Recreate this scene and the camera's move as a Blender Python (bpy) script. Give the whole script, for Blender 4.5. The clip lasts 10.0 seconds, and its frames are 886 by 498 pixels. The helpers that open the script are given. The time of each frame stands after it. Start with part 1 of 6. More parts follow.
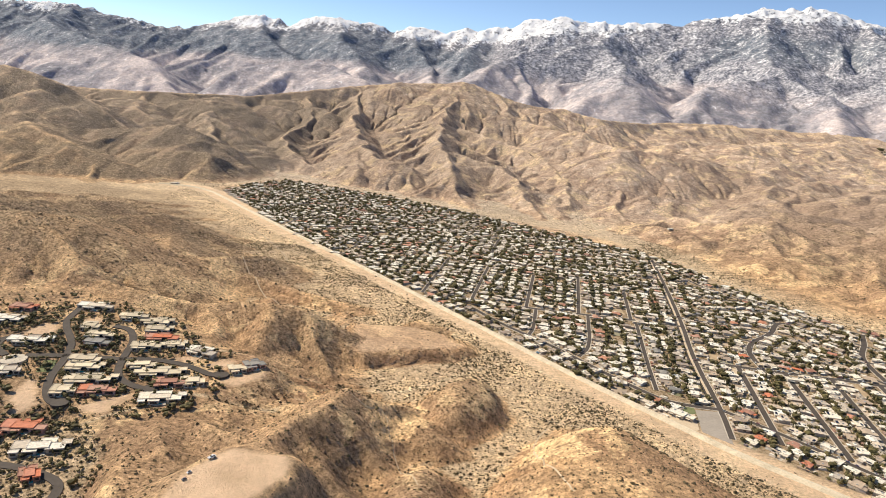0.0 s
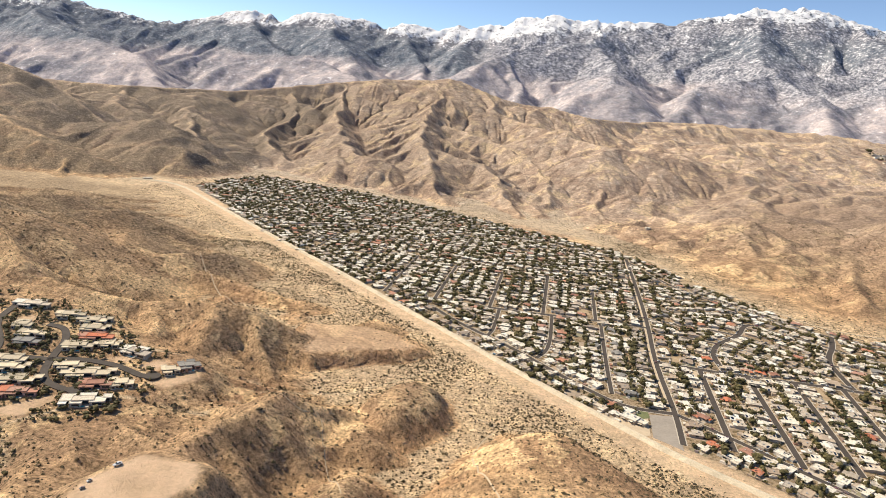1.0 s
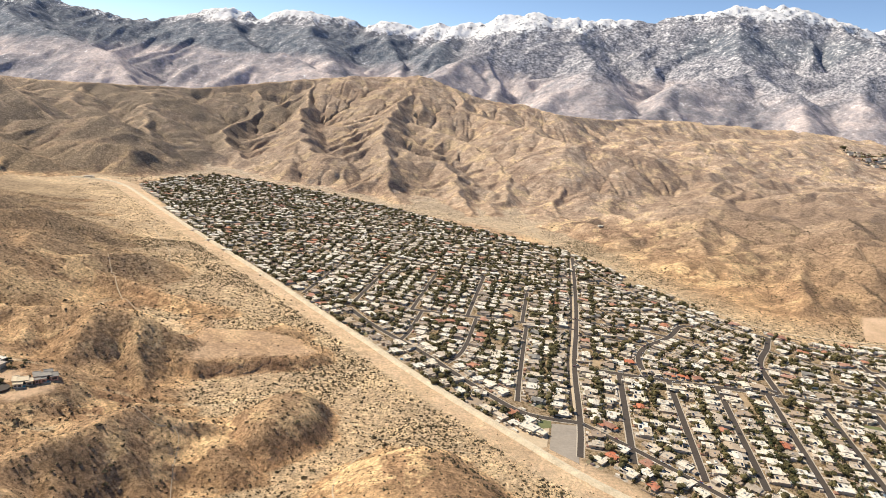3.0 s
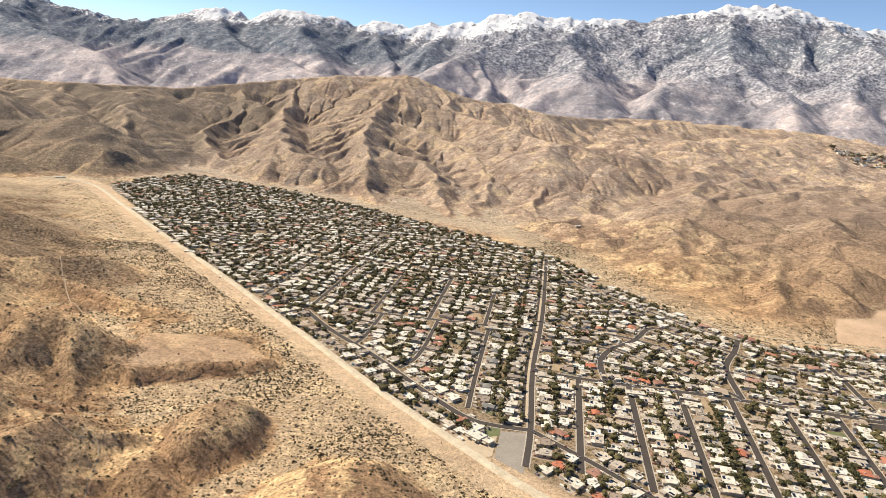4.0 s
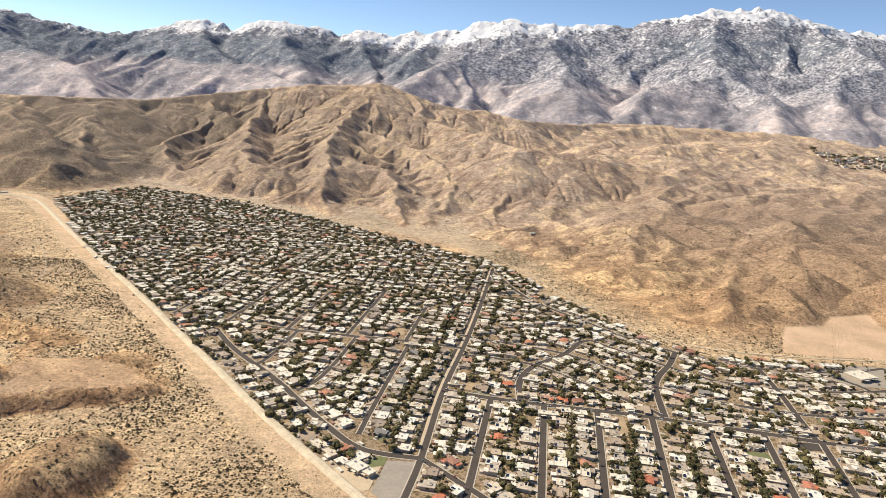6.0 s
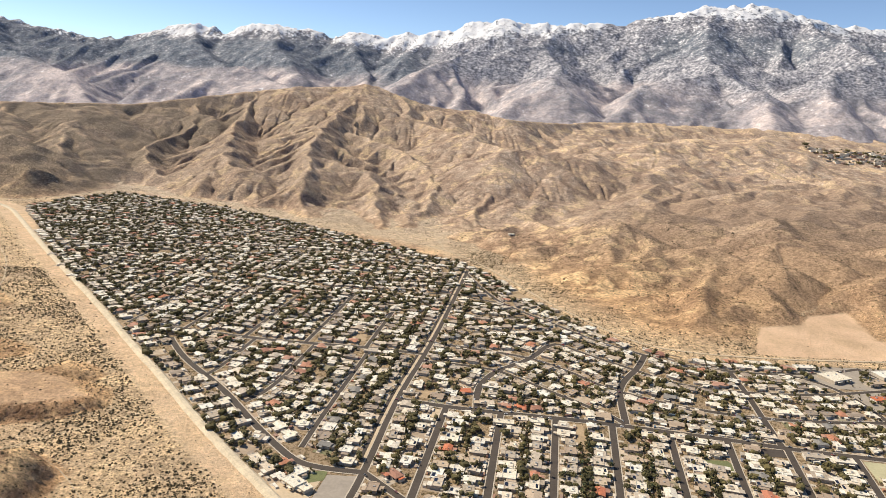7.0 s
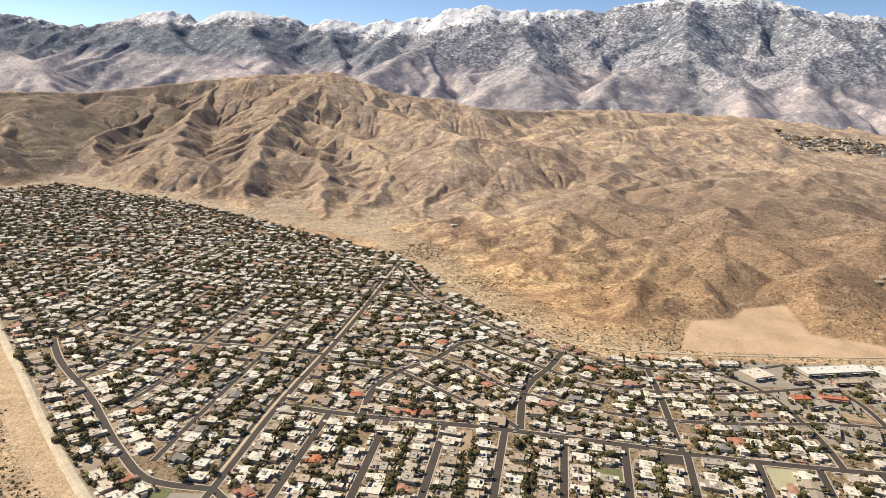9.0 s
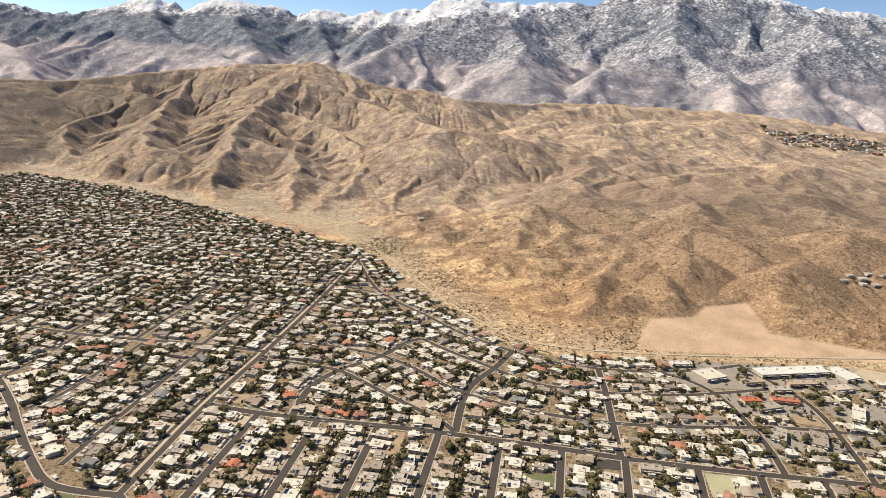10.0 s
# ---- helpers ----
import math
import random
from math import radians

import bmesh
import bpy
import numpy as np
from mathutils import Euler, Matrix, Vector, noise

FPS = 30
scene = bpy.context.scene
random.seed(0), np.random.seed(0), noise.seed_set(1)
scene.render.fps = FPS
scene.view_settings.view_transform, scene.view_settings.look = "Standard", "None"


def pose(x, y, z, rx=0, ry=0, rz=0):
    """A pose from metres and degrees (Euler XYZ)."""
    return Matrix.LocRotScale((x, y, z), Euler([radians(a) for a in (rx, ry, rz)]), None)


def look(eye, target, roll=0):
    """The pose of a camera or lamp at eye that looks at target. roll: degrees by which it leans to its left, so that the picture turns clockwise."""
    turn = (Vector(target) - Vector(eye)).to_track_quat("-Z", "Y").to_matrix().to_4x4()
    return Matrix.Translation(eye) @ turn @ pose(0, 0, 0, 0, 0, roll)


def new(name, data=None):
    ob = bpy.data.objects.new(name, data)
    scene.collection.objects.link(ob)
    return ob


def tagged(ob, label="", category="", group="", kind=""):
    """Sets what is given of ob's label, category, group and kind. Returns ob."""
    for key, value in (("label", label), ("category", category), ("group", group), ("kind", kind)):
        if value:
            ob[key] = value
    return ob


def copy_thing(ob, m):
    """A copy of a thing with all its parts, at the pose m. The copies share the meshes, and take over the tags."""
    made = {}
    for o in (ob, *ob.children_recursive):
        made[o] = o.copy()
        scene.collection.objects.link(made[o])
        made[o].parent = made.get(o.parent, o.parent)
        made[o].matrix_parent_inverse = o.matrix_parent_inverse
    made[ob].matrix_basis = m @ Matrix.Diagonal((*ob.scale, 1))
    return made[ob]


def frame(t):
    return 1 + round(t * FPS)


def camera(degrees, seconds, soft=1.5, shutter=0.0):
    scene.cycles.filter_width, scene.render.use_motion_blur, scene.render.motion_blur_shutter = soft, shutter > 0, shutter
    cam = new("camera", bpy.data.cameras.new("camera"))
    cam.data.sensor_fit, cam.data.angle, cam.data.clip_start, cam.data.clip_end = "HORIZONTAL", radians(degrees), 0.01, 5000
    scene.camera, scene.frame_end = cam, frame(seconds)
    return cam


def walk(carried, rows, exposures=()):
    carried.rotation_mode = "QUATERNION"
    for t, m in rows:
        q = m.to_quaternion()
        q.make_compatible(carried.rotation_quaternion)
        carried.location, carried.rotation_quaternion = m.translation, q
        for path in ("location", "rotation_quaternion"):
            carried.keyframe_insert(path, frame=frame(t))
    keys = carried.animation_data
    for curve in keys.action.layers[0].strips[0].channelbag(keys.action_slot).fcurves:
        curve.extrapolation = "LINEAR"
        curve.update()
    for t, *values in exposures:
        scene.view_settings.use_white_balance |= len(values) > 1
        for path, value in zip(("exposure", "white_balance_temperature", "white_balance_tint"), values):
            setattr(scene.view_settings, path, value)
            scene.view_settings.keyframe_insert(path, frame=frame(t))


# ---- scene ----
cam = camera(66.6, 10.0, soft=0.8)
PATH = [
    (0, (3.849, 5.783, 190.052), (3.843, 7.729, 189.589), 5.0),
    (0.5, (19.309, 13.243, 189.832), (19.31, 15.188, 189.368), 5.3),
    (1, (33.985, 19.843, 189.538), (33.993, 21.787, 189.071), 5.5),
    (1.5, (49.044, 26.551, 189.232), (49.062, 28.495, 188.765), 5.6),
    (2, (64.296, 33.426, 188.981), (64.322, 35.37, 188.512), 5.6),
    (2.5, (79.515, 40.328, 188.858), (79.546, 42.272, 188.39), 5.5),
    (4, (125.167, 61.31, 189.005), (125.212, 63.255, 188.539), 5.3),
    (4.5, (140.631, 68.65, 189.138), (140.679, 70.596, 188.678), 5.2),
    (5, (156.428, 76.08, 189.273), (156.478, 78.027, 188.82), 4.9),
    (5.5, (172.701, 83.593, 189.387), (172.753, 85.542, 188.941), 4.7),
    (7, (219.482, 105.447, 189.806), (219.532, 107.398, 189.368), 3.6),
    (7.5, (235.54, 112.751, 189.849), (235.594, 114.7, 189.406), 3.4),
    (8, (251.091, 119.723, 189.798), (251.149, 121.67, 189.348), 3.2),
    (8.5, (266.91, 126.697, 189.761), (266.979, 128.642, 189.302), 3.2),
    (9, (283.122, 133.677, 189.714), (283.205, 135.62, 189.247), 3.4),
    (9.5, (299.603, 140.655, 189.706), (299.698, 142.595, 189.231), 3.6),
    (10, (316.604, 147.637, 189.706), (316.709, 149.574, 189.22), 4.0),
]
walk(cam, [(t, look(eye, target, roll)) for t, eye, target, roll in PATH], [(0, 0.41), (6, 0.36), (8.5, 0.27), (10, 0.27)])

# ---- light ----
SUN = Vector((-0.66, 0.3, 0.7)).normalized()
world = bpy.data.worlds.new("desert_sky")
scene.world = world
world.use_nodes = True
wt = world.node_tree
sky = wt.nodes.new("ShaderNodeTexSky")
sky.sky_type = "NISHITA"
sky.sun_disc = False
sky.sun_elevation = math.asin(SUN.z)
sky.sun_rotation = math.atan2(SUN.x, SUN.y)
sky.altitude = 2500
sky.air_density, sky.dust_density, sky.ozone_density = 0.72, 0.0, 1.0
wt.links.new(sky.outputs[0], wt.nodes["Background"].inputs[0])
wt.nodes["Background"].inputs[1].default_value = 0.118
sun_data = bpy.data.lights.new("sun", "SUN")
sun_data.energy, sun_data.angle, sun_data.color = 4.85, radians(0.5), (1.0, 0.9, 0.725)
sun = new("sun", sun_data)
sun.matrix_world = look(SUN * 2000, (0, 0, 0))


# ---- materials ----
def material(name):
    m = bpy.data.materials.new(name)
    m.use_nodes = True
    return m, m.node_tree, m.node_tree.nodes["Principled BSDF"]


def node(tree, kind, **values):
    n = tree.nodes.new(kind)
    for key, value in values.items():
        n.inputs[key.replace("_", " ")].default_value = value
    return n


def position(tree):
    return tree.nodes.new("ShaderNodeNewGeometry").outputs["Position"]


def noise_of(tree, where, scale, detail=4.0, rough=0.55):
    n = node(tree, "ShaderNodeTexNoise", Scale=scale, Detail=detail, Roughness=rough)
    tree.links.new(where, n.inputs["Vector"])
    return n.outputs["Fac"]


def ramp(tree, fac, stops, smooth=False):
    r = tree.nodes.new("ShaderNodeValToRGB")
    r.color_ramp.interpolation = "EASE" if smooth else "LINEAR"
    while len(r.color_ramp.elements) < len(stops):
        r.color_ramp.elements.new(0.5)
    for e, (at, c) in zip(r.color_ramp.elements, stops):
        e.position = at
        e.color = (*c, 1) if isinstance(c, tuple) else (c, c, c, 1)
    tree.links.new(fac, r.inputs[0])
    return r.outputs[0]


def mixed(tree, fac, a, b, mode="MIX"):
    n = tree.nodes.new("ShaderNodeMix")
    n.data_type, n.blend_type = "RGBA", mode
    for socket, value in ((n.inputs[0], fac), (n.inputs[6], a), (n.inputs[7], b)):
        if isinstance(value, bpy.types.NodeSocket):
            tree.links.new(value, socket)
        elif isinstance(value, tuple):
            socket.default_value = (*value, 1)
        else:
            socket.default_value = value
    return n.outputs[2]


def calc(tree, op, a, b=0.0):
    n = tree.nodes.new("ShaderNodeMath")
    n.operation = op
    n.use_clamp = op in ("MULTIPLY", "ADD")
    for socket, value in ((n.inputs[0], a), (n.inputs[1], b)):
        if isinstance(value, bpy.types.NodeSocket):
            tree.links.new(value, socket)
        else:
            socket.default_value = value
    return n.outputs[0]


def zone(tree, name):
    n = tree.nodes.new("ShaderNodeAttribute")
    n.attribute_name = name
    return n.outputs["Fac"]


def bumped(tree, shader, height, strength, distance):
    b = node(tree, "ShaderNodeBump", Strength=strength, Distance=distance)
    tree.links.new(height, b.inputs["Height"])
    tree.links.new(b.outputs[0], shader.inputs["Normal"])


def plain(name, colour, rough=0.8, scale=0.6, vary=0.25, per=None, metal=0.0, bump=0.0):
    """A paint or mineral surface: one colour with fine and coarse wear, and a shift from piece to piece."""
    m, tree, sh = material(name)
    p = position(tree)
    fine = noise_of(tree, p, scale * 6, 4)
    coarse = noise_of(tree, p, scale, 3)
    both = mixed(tree, 0.5, fine, coarse)
    dark = tuple(c * (1 - vary) for c in colour)
    light = tuple(min(1, c * (1 + vary * 0.7)) for c in colour)
    col = ramp(tree, both, [(0.32, dark), (0.68, light)])
    if per:
        src = tree.nodes.new("ShaderNodeObjectInfo").outputs["Random"] if per == "object" else tree.nodes.new("ShaderNodeNewGeometry").outputs["Random Per Island"]
        col = mixed(tree, 1.0, col, ramp(tree, src, [(0, 0.62), (1, 1.0)]), "MULTIPLY")
    tree.links.new(col, sh.inputs["Base Color"])
    sh.inputs["Roughness"].default_value, sh.inputs["Metallic"].default_value = rough, metal
    if bump:
        bumped(tree, sh, fine, bump, 0.05)
    return m


def ground_material():
    m, tree, sh = material("desert_ground")
    p = position(tree)
    broad = noise_of(tree, p, 0.012, 6, 0.62)
    middle = noise_of(tree, p, 0.055, 7, 0.68)
    fine = noise_of(tree, p, 0.5, 6, 0.75)
    patch = noise_of(tree, p, 0.024, 8, 0.7)
    earth = ramp(tree, broad, [(0.36, (0.25, 0.155, 0.095)), (0.47, (0.37, 0.245, 0.145)), (0.56, (0.45, 0.32, 0.19)), (0.66, (0.55, 0.4, 0.235))])
    varnish = ramp(tree, middle, [(0.4, (0.15, 0.095, 0.062)), (0.5, (0.33, 0.22, 0.135)), (0.6, (0.56, 0.4, 0.245))])
    col = mixed(tree, 0.5, earth, varnish)
    col = mixed(tree, zone(tree, "stone_and_hollow"), col, mixed(tree, middle, (0.09, 0.06, 0.042), (0.24, 0.16, 0.105)))
    # paler, greyer ramp: distance haze painted into the far hills' colour
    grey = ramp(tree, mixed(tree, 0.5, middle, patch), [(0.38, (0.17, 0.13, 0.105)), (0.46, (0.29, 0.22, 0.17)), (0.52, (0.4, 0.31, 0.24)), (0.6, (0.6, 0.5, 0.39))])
    col = mixed(tree, calc(tree, "MULTIPLY", zone(tree, "far_haze"), 0.72), col, grey)
    blot = noise_of(tree, p, 0.0105, 9, 0.72)
    col = mixed(tree, ramp(tree, blot, [(0.497, 0.0), (0.53, 0.42)]), col, mixed(tree, middle, (0.11, 0.07, 0.05), (0.28, 0.18, 0.125)))
    col = mixed(tree, ramp(tree, patch, [(0.535, 0.0), (0.57, 0.4)]), col, (0.155, 0.102, 0.068))
    col = mixed(tree, ramp(tree, patch, [(0.42, 0.6), (0.465, 0.0)]), col, (0.62, 0.47, 0.285))
    rust = calc(tree, "MULTIPLY", zone(tree, "rust"), ramp(tree, noise_of(tree, p, 0.007, 8, 0.68), [(0.44, 0.55), (0.51, 0.95)]))
    col = mixed(tree, rust, col, mixed(tree, middle, (0.15, 0.105, 0.076), (0.31, 0.225, 0.155)))
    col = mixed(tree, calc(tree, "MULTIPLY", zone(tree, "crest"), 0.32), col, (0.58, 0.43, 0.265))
    sand = ramp(tree, noise_of(tree, p, 0.13, 6, 0.65), [(0.3, (0.33, 0.275, 0.2)), (0.5, (0.41, 0.35, 0.26)), (0.68, (0.48, 0.415, 0.32))])
    col = mixed(tree, zone(tree, "wash"), col, sand)
    bare = ramp(tree, noise_of(tree, p, 0.03, 6, 0.6), [(0.36, (0.36, 0.27, 0.195)), (0.48, (0.43, 0.325, 0.24)), (0.62, (0.48, 0.37, 0.28))])
    col = mixed(tree, zone(tree, "bare"), col, bare)
    brown = calc(tree, "MULTIPLY", zone(tree, "brown"), ramp(tree, noise_of(tree, p, 0.016, 9, 0.7), [(0.4, 0.55), (0.5, 0.97)]))
    col = mixed(tree, brown, col, mixed(tree, ramp(tree, fine, [(0.38, 0.0), (0.6, 1.0)]), (0.1, 0.079, 0.058), (0.235, 0.185, 0.135)))
    # scattered low scrub and stones too small to stand singly
    for scale, low, high in ((0.17, 0.1, 0.2), (0.42, 0.14, 0.3), (0.9, 0.16, 0.34)):
        v = node(tree, "ShaderNodeTexVoronoi", Scale=scale, Randomness=1.0)
        tree.links.new(p, v.inputs["Vector"])
        spot = ramp(tree, v.outputs["Distance"], [(low, 1.0), (high, 0.0)])
        pick = node(tree, "ShaderNodeSeparateColor")
        tree.links.new(v.outputs["Color"], pick.inputs[0])
        spot = calc(tree, "MULTIPLY", spot, ramp(tree, pick.outputs[0], [(0.35, 0.0), (0.45, 0.85)]))
        spot = calc(tree, "MULTIPLY", spot, ramp(tree, middle, [(0.34, 0.15), (0.6, 1.0)]))
        spot = calc(tree, "MULTIPLY", spot, zone(tree, "scrub"))
        col = mixed(tree, spot, col, (0.085, 0.065, 0.038))
    grain = mixed(tree, zone(tree, "bare"), ramp(tree, fine, [(0.36, 0.5), (0.6, 1.2)]), ramp(tree, fine, [(0.3, 0.9), (0.7, 1.06)]))
    col = mixed(tree, 0.9, col, grain, "MULTIPLY")
    grit = noise_of(tree, p, 0.17, 9, 0.82)
    col = mixed(tree, calc(tree, "SUBTRACT", 0.85, zone(tree, "bare")), col, ramp(tree, grit, [(0.4, 0.62), (0.5, 1.0), (0.62, 1.4)]), "MULTIPLY")
    # far ground also gets a cooler tint, again haze put into colour
    warm = mixed(tree, zone(tree, "far_haze"), (1.74, 1.61, 1.42), (1.42, 1.41, 1.44))
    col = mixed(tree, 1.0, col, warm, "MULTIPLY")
    garden = ramp(tree, noise_of(tree, p, 0.33, 4, 0.7), [(0.36, (0.085, 0.075, 0.036)), (0.46, (0.24, 0.17, 0.1)), (0.56, (0.42, 0.32, 0.21)), (0.66, (0.27, 0.19, 0.12))])
    col = mixed(tree, zone(tree, "town"), col, garden)
    tree.links.new(col, sh.inputs["Base Color"])
    sh.inputs["Roughness"].default_value = 0.95
    sh.inputs["Specular IOR Level"].default_value = 0.1
    h = mixed(tree, 0.5, mixed(tree, 0.6, middle, grit), fine)
    bumped(tree, sh, h, 1.0, 2.6)
    return m


def mountain_material():
    m, tree, sh = material("hazy_mountain_rock")
    p = position(tree)
    broad = noise_of(tree, p, 0.004, 6, 0.6)
    middle = noise_of(tree, p, 0.018, 7, 0.68)
    fine = noise_of(tree, p, 0.06, 7, 0.82)
    # blue-grey distance haze is mixed into the rock, wood and granite colours
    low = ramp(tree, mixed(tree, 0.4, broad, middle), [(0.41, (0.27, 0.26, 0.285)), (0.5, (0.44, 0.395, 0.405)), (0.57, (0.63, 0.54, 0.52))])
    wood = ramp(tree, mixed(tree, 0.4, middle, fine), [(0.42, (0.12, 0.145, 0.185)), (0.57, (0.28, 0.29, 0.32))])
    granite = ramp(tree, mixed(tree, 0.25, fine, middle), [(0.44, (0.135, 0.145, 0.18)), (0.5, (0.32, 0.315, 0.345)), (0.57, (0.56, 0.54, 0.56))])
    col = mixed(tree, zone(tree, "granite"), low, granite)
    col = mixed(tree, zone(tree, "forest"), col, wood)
    col = mixed(tree, 0.8, col, ramp(tree, fine, [(0.4, 0.6), (0.6, 1.2)]), "MULTIPLY")
    spread = tree.nodes.new("ShaderNodeMath")
    spread.operation = "MULTIPLY_ADD"
    tree.links.new(mixed(tree, 0.35, fine, middle), spread.inputs[0])
    spread.inputs[1].default_value = 9.0
    off = tree.nodes.new("ShaderNodeMath")
    off.operation = "SUBTRACT"
    tree.links.new(zone(tree, "snow"), off.inputs[0])
    off.inputs[1].default_value = 4.75
    tree.links.new(off.outputs[0], spread.inputs[2])
    white = ramp(tree, spread.outputs[0], [(0.5, 0.0), (0.7, 1.0)])
    col = mixed(tree, white, col, (0.84, 0.83, 0.84))
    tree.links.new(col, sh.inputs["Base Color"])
    sh.inputs["Roughness"].default_value = 0.95
    sh.inputs["Specular IOR Level"].default_value = 0.1
    bumped(tree, sh, mixed(tree, 0.5, fine, middle), 0.8, 10.0)
    return m


GROUND = ground_material()
MOUNTAIN = mountain_material()


# ---- terrain ----
def lattice(ix, iy, seed):
    n = (ix * 374761393 + iy * 668265263 + seed * 974634541) & 0xFFFFFFFF
    n = ((n ^ (n >> 13)) * 1274126177) & 0xFFFFFFFF
    return ((n ^ (n >> 16)) & 0xFFFF) / 65535.0


def smooth_noise(x, y, seed):
    """Value noise from 0 to 1 on unit cells."""
    ix, iy = np.floor(x).astype(np.int64), np.floor(y).astype(np.int64)
    fx, fy = x - ix, y - iy
    fx, fy = fx * fx * fx * (fx * (fx * 6 - 15) + 10), fy * fy * fy * (fy * (fy * 6 - 15) + 10)
    a, b = lattice(ix, iy, seed), lattice(ix + 1, iy, seed)
    c, d = lattice(ix, iy + 1, seed), lattice(ix + 1, iy + 1, seed)
    return (a * (1 - fx) + b * fx) * (1 - fy) + (c * (1 - fx) + d * fx) * fy


def fractal(x, y, size, octaves, seed, ridged=False):
    total, weight = np.zeros_like(x), 0.0
    amp = 1.0
    for o in range(octaves):
        ang = 0.6 + o * 1.1
        u, v = (x * math.cos(ang) - y * math.sin(ang)) / size, (x * math.sin(ang) + y * math.cos(ang)) / size
        n = smooth_noise(u, v, seed + o * 17)
        total += amp * (1 - abs(2 * n - 1) if ridged else n)
        weight += amp
        amp *= 0.5
        size *= 0.5
    return total / weight


def segments_distance(x, y, line):
    """Distance to a polyline and how far along it, in points, the nearest place lies."""
    best, along = np.full_like(x, 1e9), np.zeros_like(x)
    for i in range(len(line) - 1):
        (ax, ay), (bx, by) = line[i][:2], line[i + 1][:2]
        dx, dy = bx - ax, by - ay
        f = np.clip(((x - ax) * dx + (y - ay) * dy) / (dx * dx + dy * dy), 0, 1)
        d = np.hypot(x - ax - f * dx, y - ay - f * dy)
        near = d < best
        best, along = np.where(near, d, best), np.where(near, i + f, along)
    return best, along


def inside(x, y, ring):
    hit = np.zeros(np.shape(x), bool)
    for (ax, ay), (bx, by) in zip(ring, ring[1:] + ring[:1]):
        if ay != by:
            hit ^= ((ay > y) != (by > y)) & (x < (bx - ax) * (y - ay) / (by - ay) + ax)
    return hit


def ring_distance(x, y, ring):
    """Distance outside of a closed ring; negative inside."""
    d, _ = segments_distance(x, y, ring + ring[:1])
    return np.where(inside(x, y, ring), -d, d)


def step(a, b, v):
    f = np.clip((v - a) / (b - a), 0, 1)
    return f * f * (3 - 2 * f)


def ridge_height(x, y, ridges):
    """Envelope of wide ridges; each is a width, a flank shape and points of x, y, crest height."""
    total = np.zeros_like(x)
    for width, power, line in ridges:
        d, along = segments_distance(x, y, line)
        crest = np.interp(along, range(len(line)), [p[2] for p in line])
        h = crest * np.clip(1 - d / width, 0, 1) ** power
        total = np.maximum(total, h) + 0.22 * np.minimum(total, h)
    return total


def side_spurs(r, line, spacing, fall, level):
    """Spurs that run down from both sides of a crest line, with smaller ones on their own sides."""
    out = []
    side = r.choice((1, -1))
    for (ax, ay, az), (bx, by, bz) in zip(line, line[1:]):
        length = math.hypot(bx - ax, by - ay)
        heading = math.atan2(by - ay, bx - ax)
        lean = -0.55 if az > bz * 1.05 else 0.55 if bz > az * 1.05 else 0.0
        s = spacing * r.uniform(0.25, 0.75)
        while s < length:
            f = s / length
            x, y, z = ax + (bx - ax) * f, ay + (by - ay) * f, (az + (bz - az) * f) * r.uniform(0.84, 1.0)
            s += spacing * r.uniform(0.35, 0.75)
            side = -side
            if z < 3.5:
                continue
            reach = min(z / fall * r.uniform(0.65, 1.1), spacing * 4.5)
            turn = heading + side * (math.pi / 2 + lean) + r.gauss(0, 0.25)
            spur = [(x, y, z)]
            for k in (1, 2, 3, 4):
                x, y = x + math.cos(turn) * reach / 4, y + math.sin(turn) * reach / 4
                spur.append((x, y, z - reach * fall * (k / 4) ** 0.9))
                turn += r.gauss(0, 0.22)
            out.append(spur)
            if level > 0 and reach > spacing * 0.8:
                out += side_spurs(r, spur, spacing * 0.5, fall * 1.35, level - 1)
    return out


def raise_crests(h, xs, ys, wx, wy, lines, slope, soft):
    """Lifts the land to planar flanks falling from each crest line."""
    for line in lines:
        for (ax, ay, az), (bx, by, bz) in zip(line, line[1:]):
            reach = max(az, bz, 1.0) / slope + 30
            i0, i1 = np.searchsorted(xs, (min(ax, bx) - reach, max(ax, bx) + reach))
            j0, j1 = np.searchsorted(ys, (min(ay, by) - reach, max(ay, by) + reach))
            if i1 <= i0 or j1 <= j0:
                continue
            x, y = wx[j0:j1, i0:i1], wy[j0:j1, i0:i1]
            dx, dy = bx - ax, by - ay
            f = np.clip(((x - ax) * dx + (y - ay) * dy) / (dx * dx + dy * dy), 0, 1)
            d = np.hypot(x - ax - f * dx, y - ay - f * dy)
            top = az + (bz - az) * f - slope * (np.sqrt(d * d + soft * soft) - soft)
            h[j0:j1, i0:i1] = np.maximum(h[j0:j1, i0:i1], top)
    return h


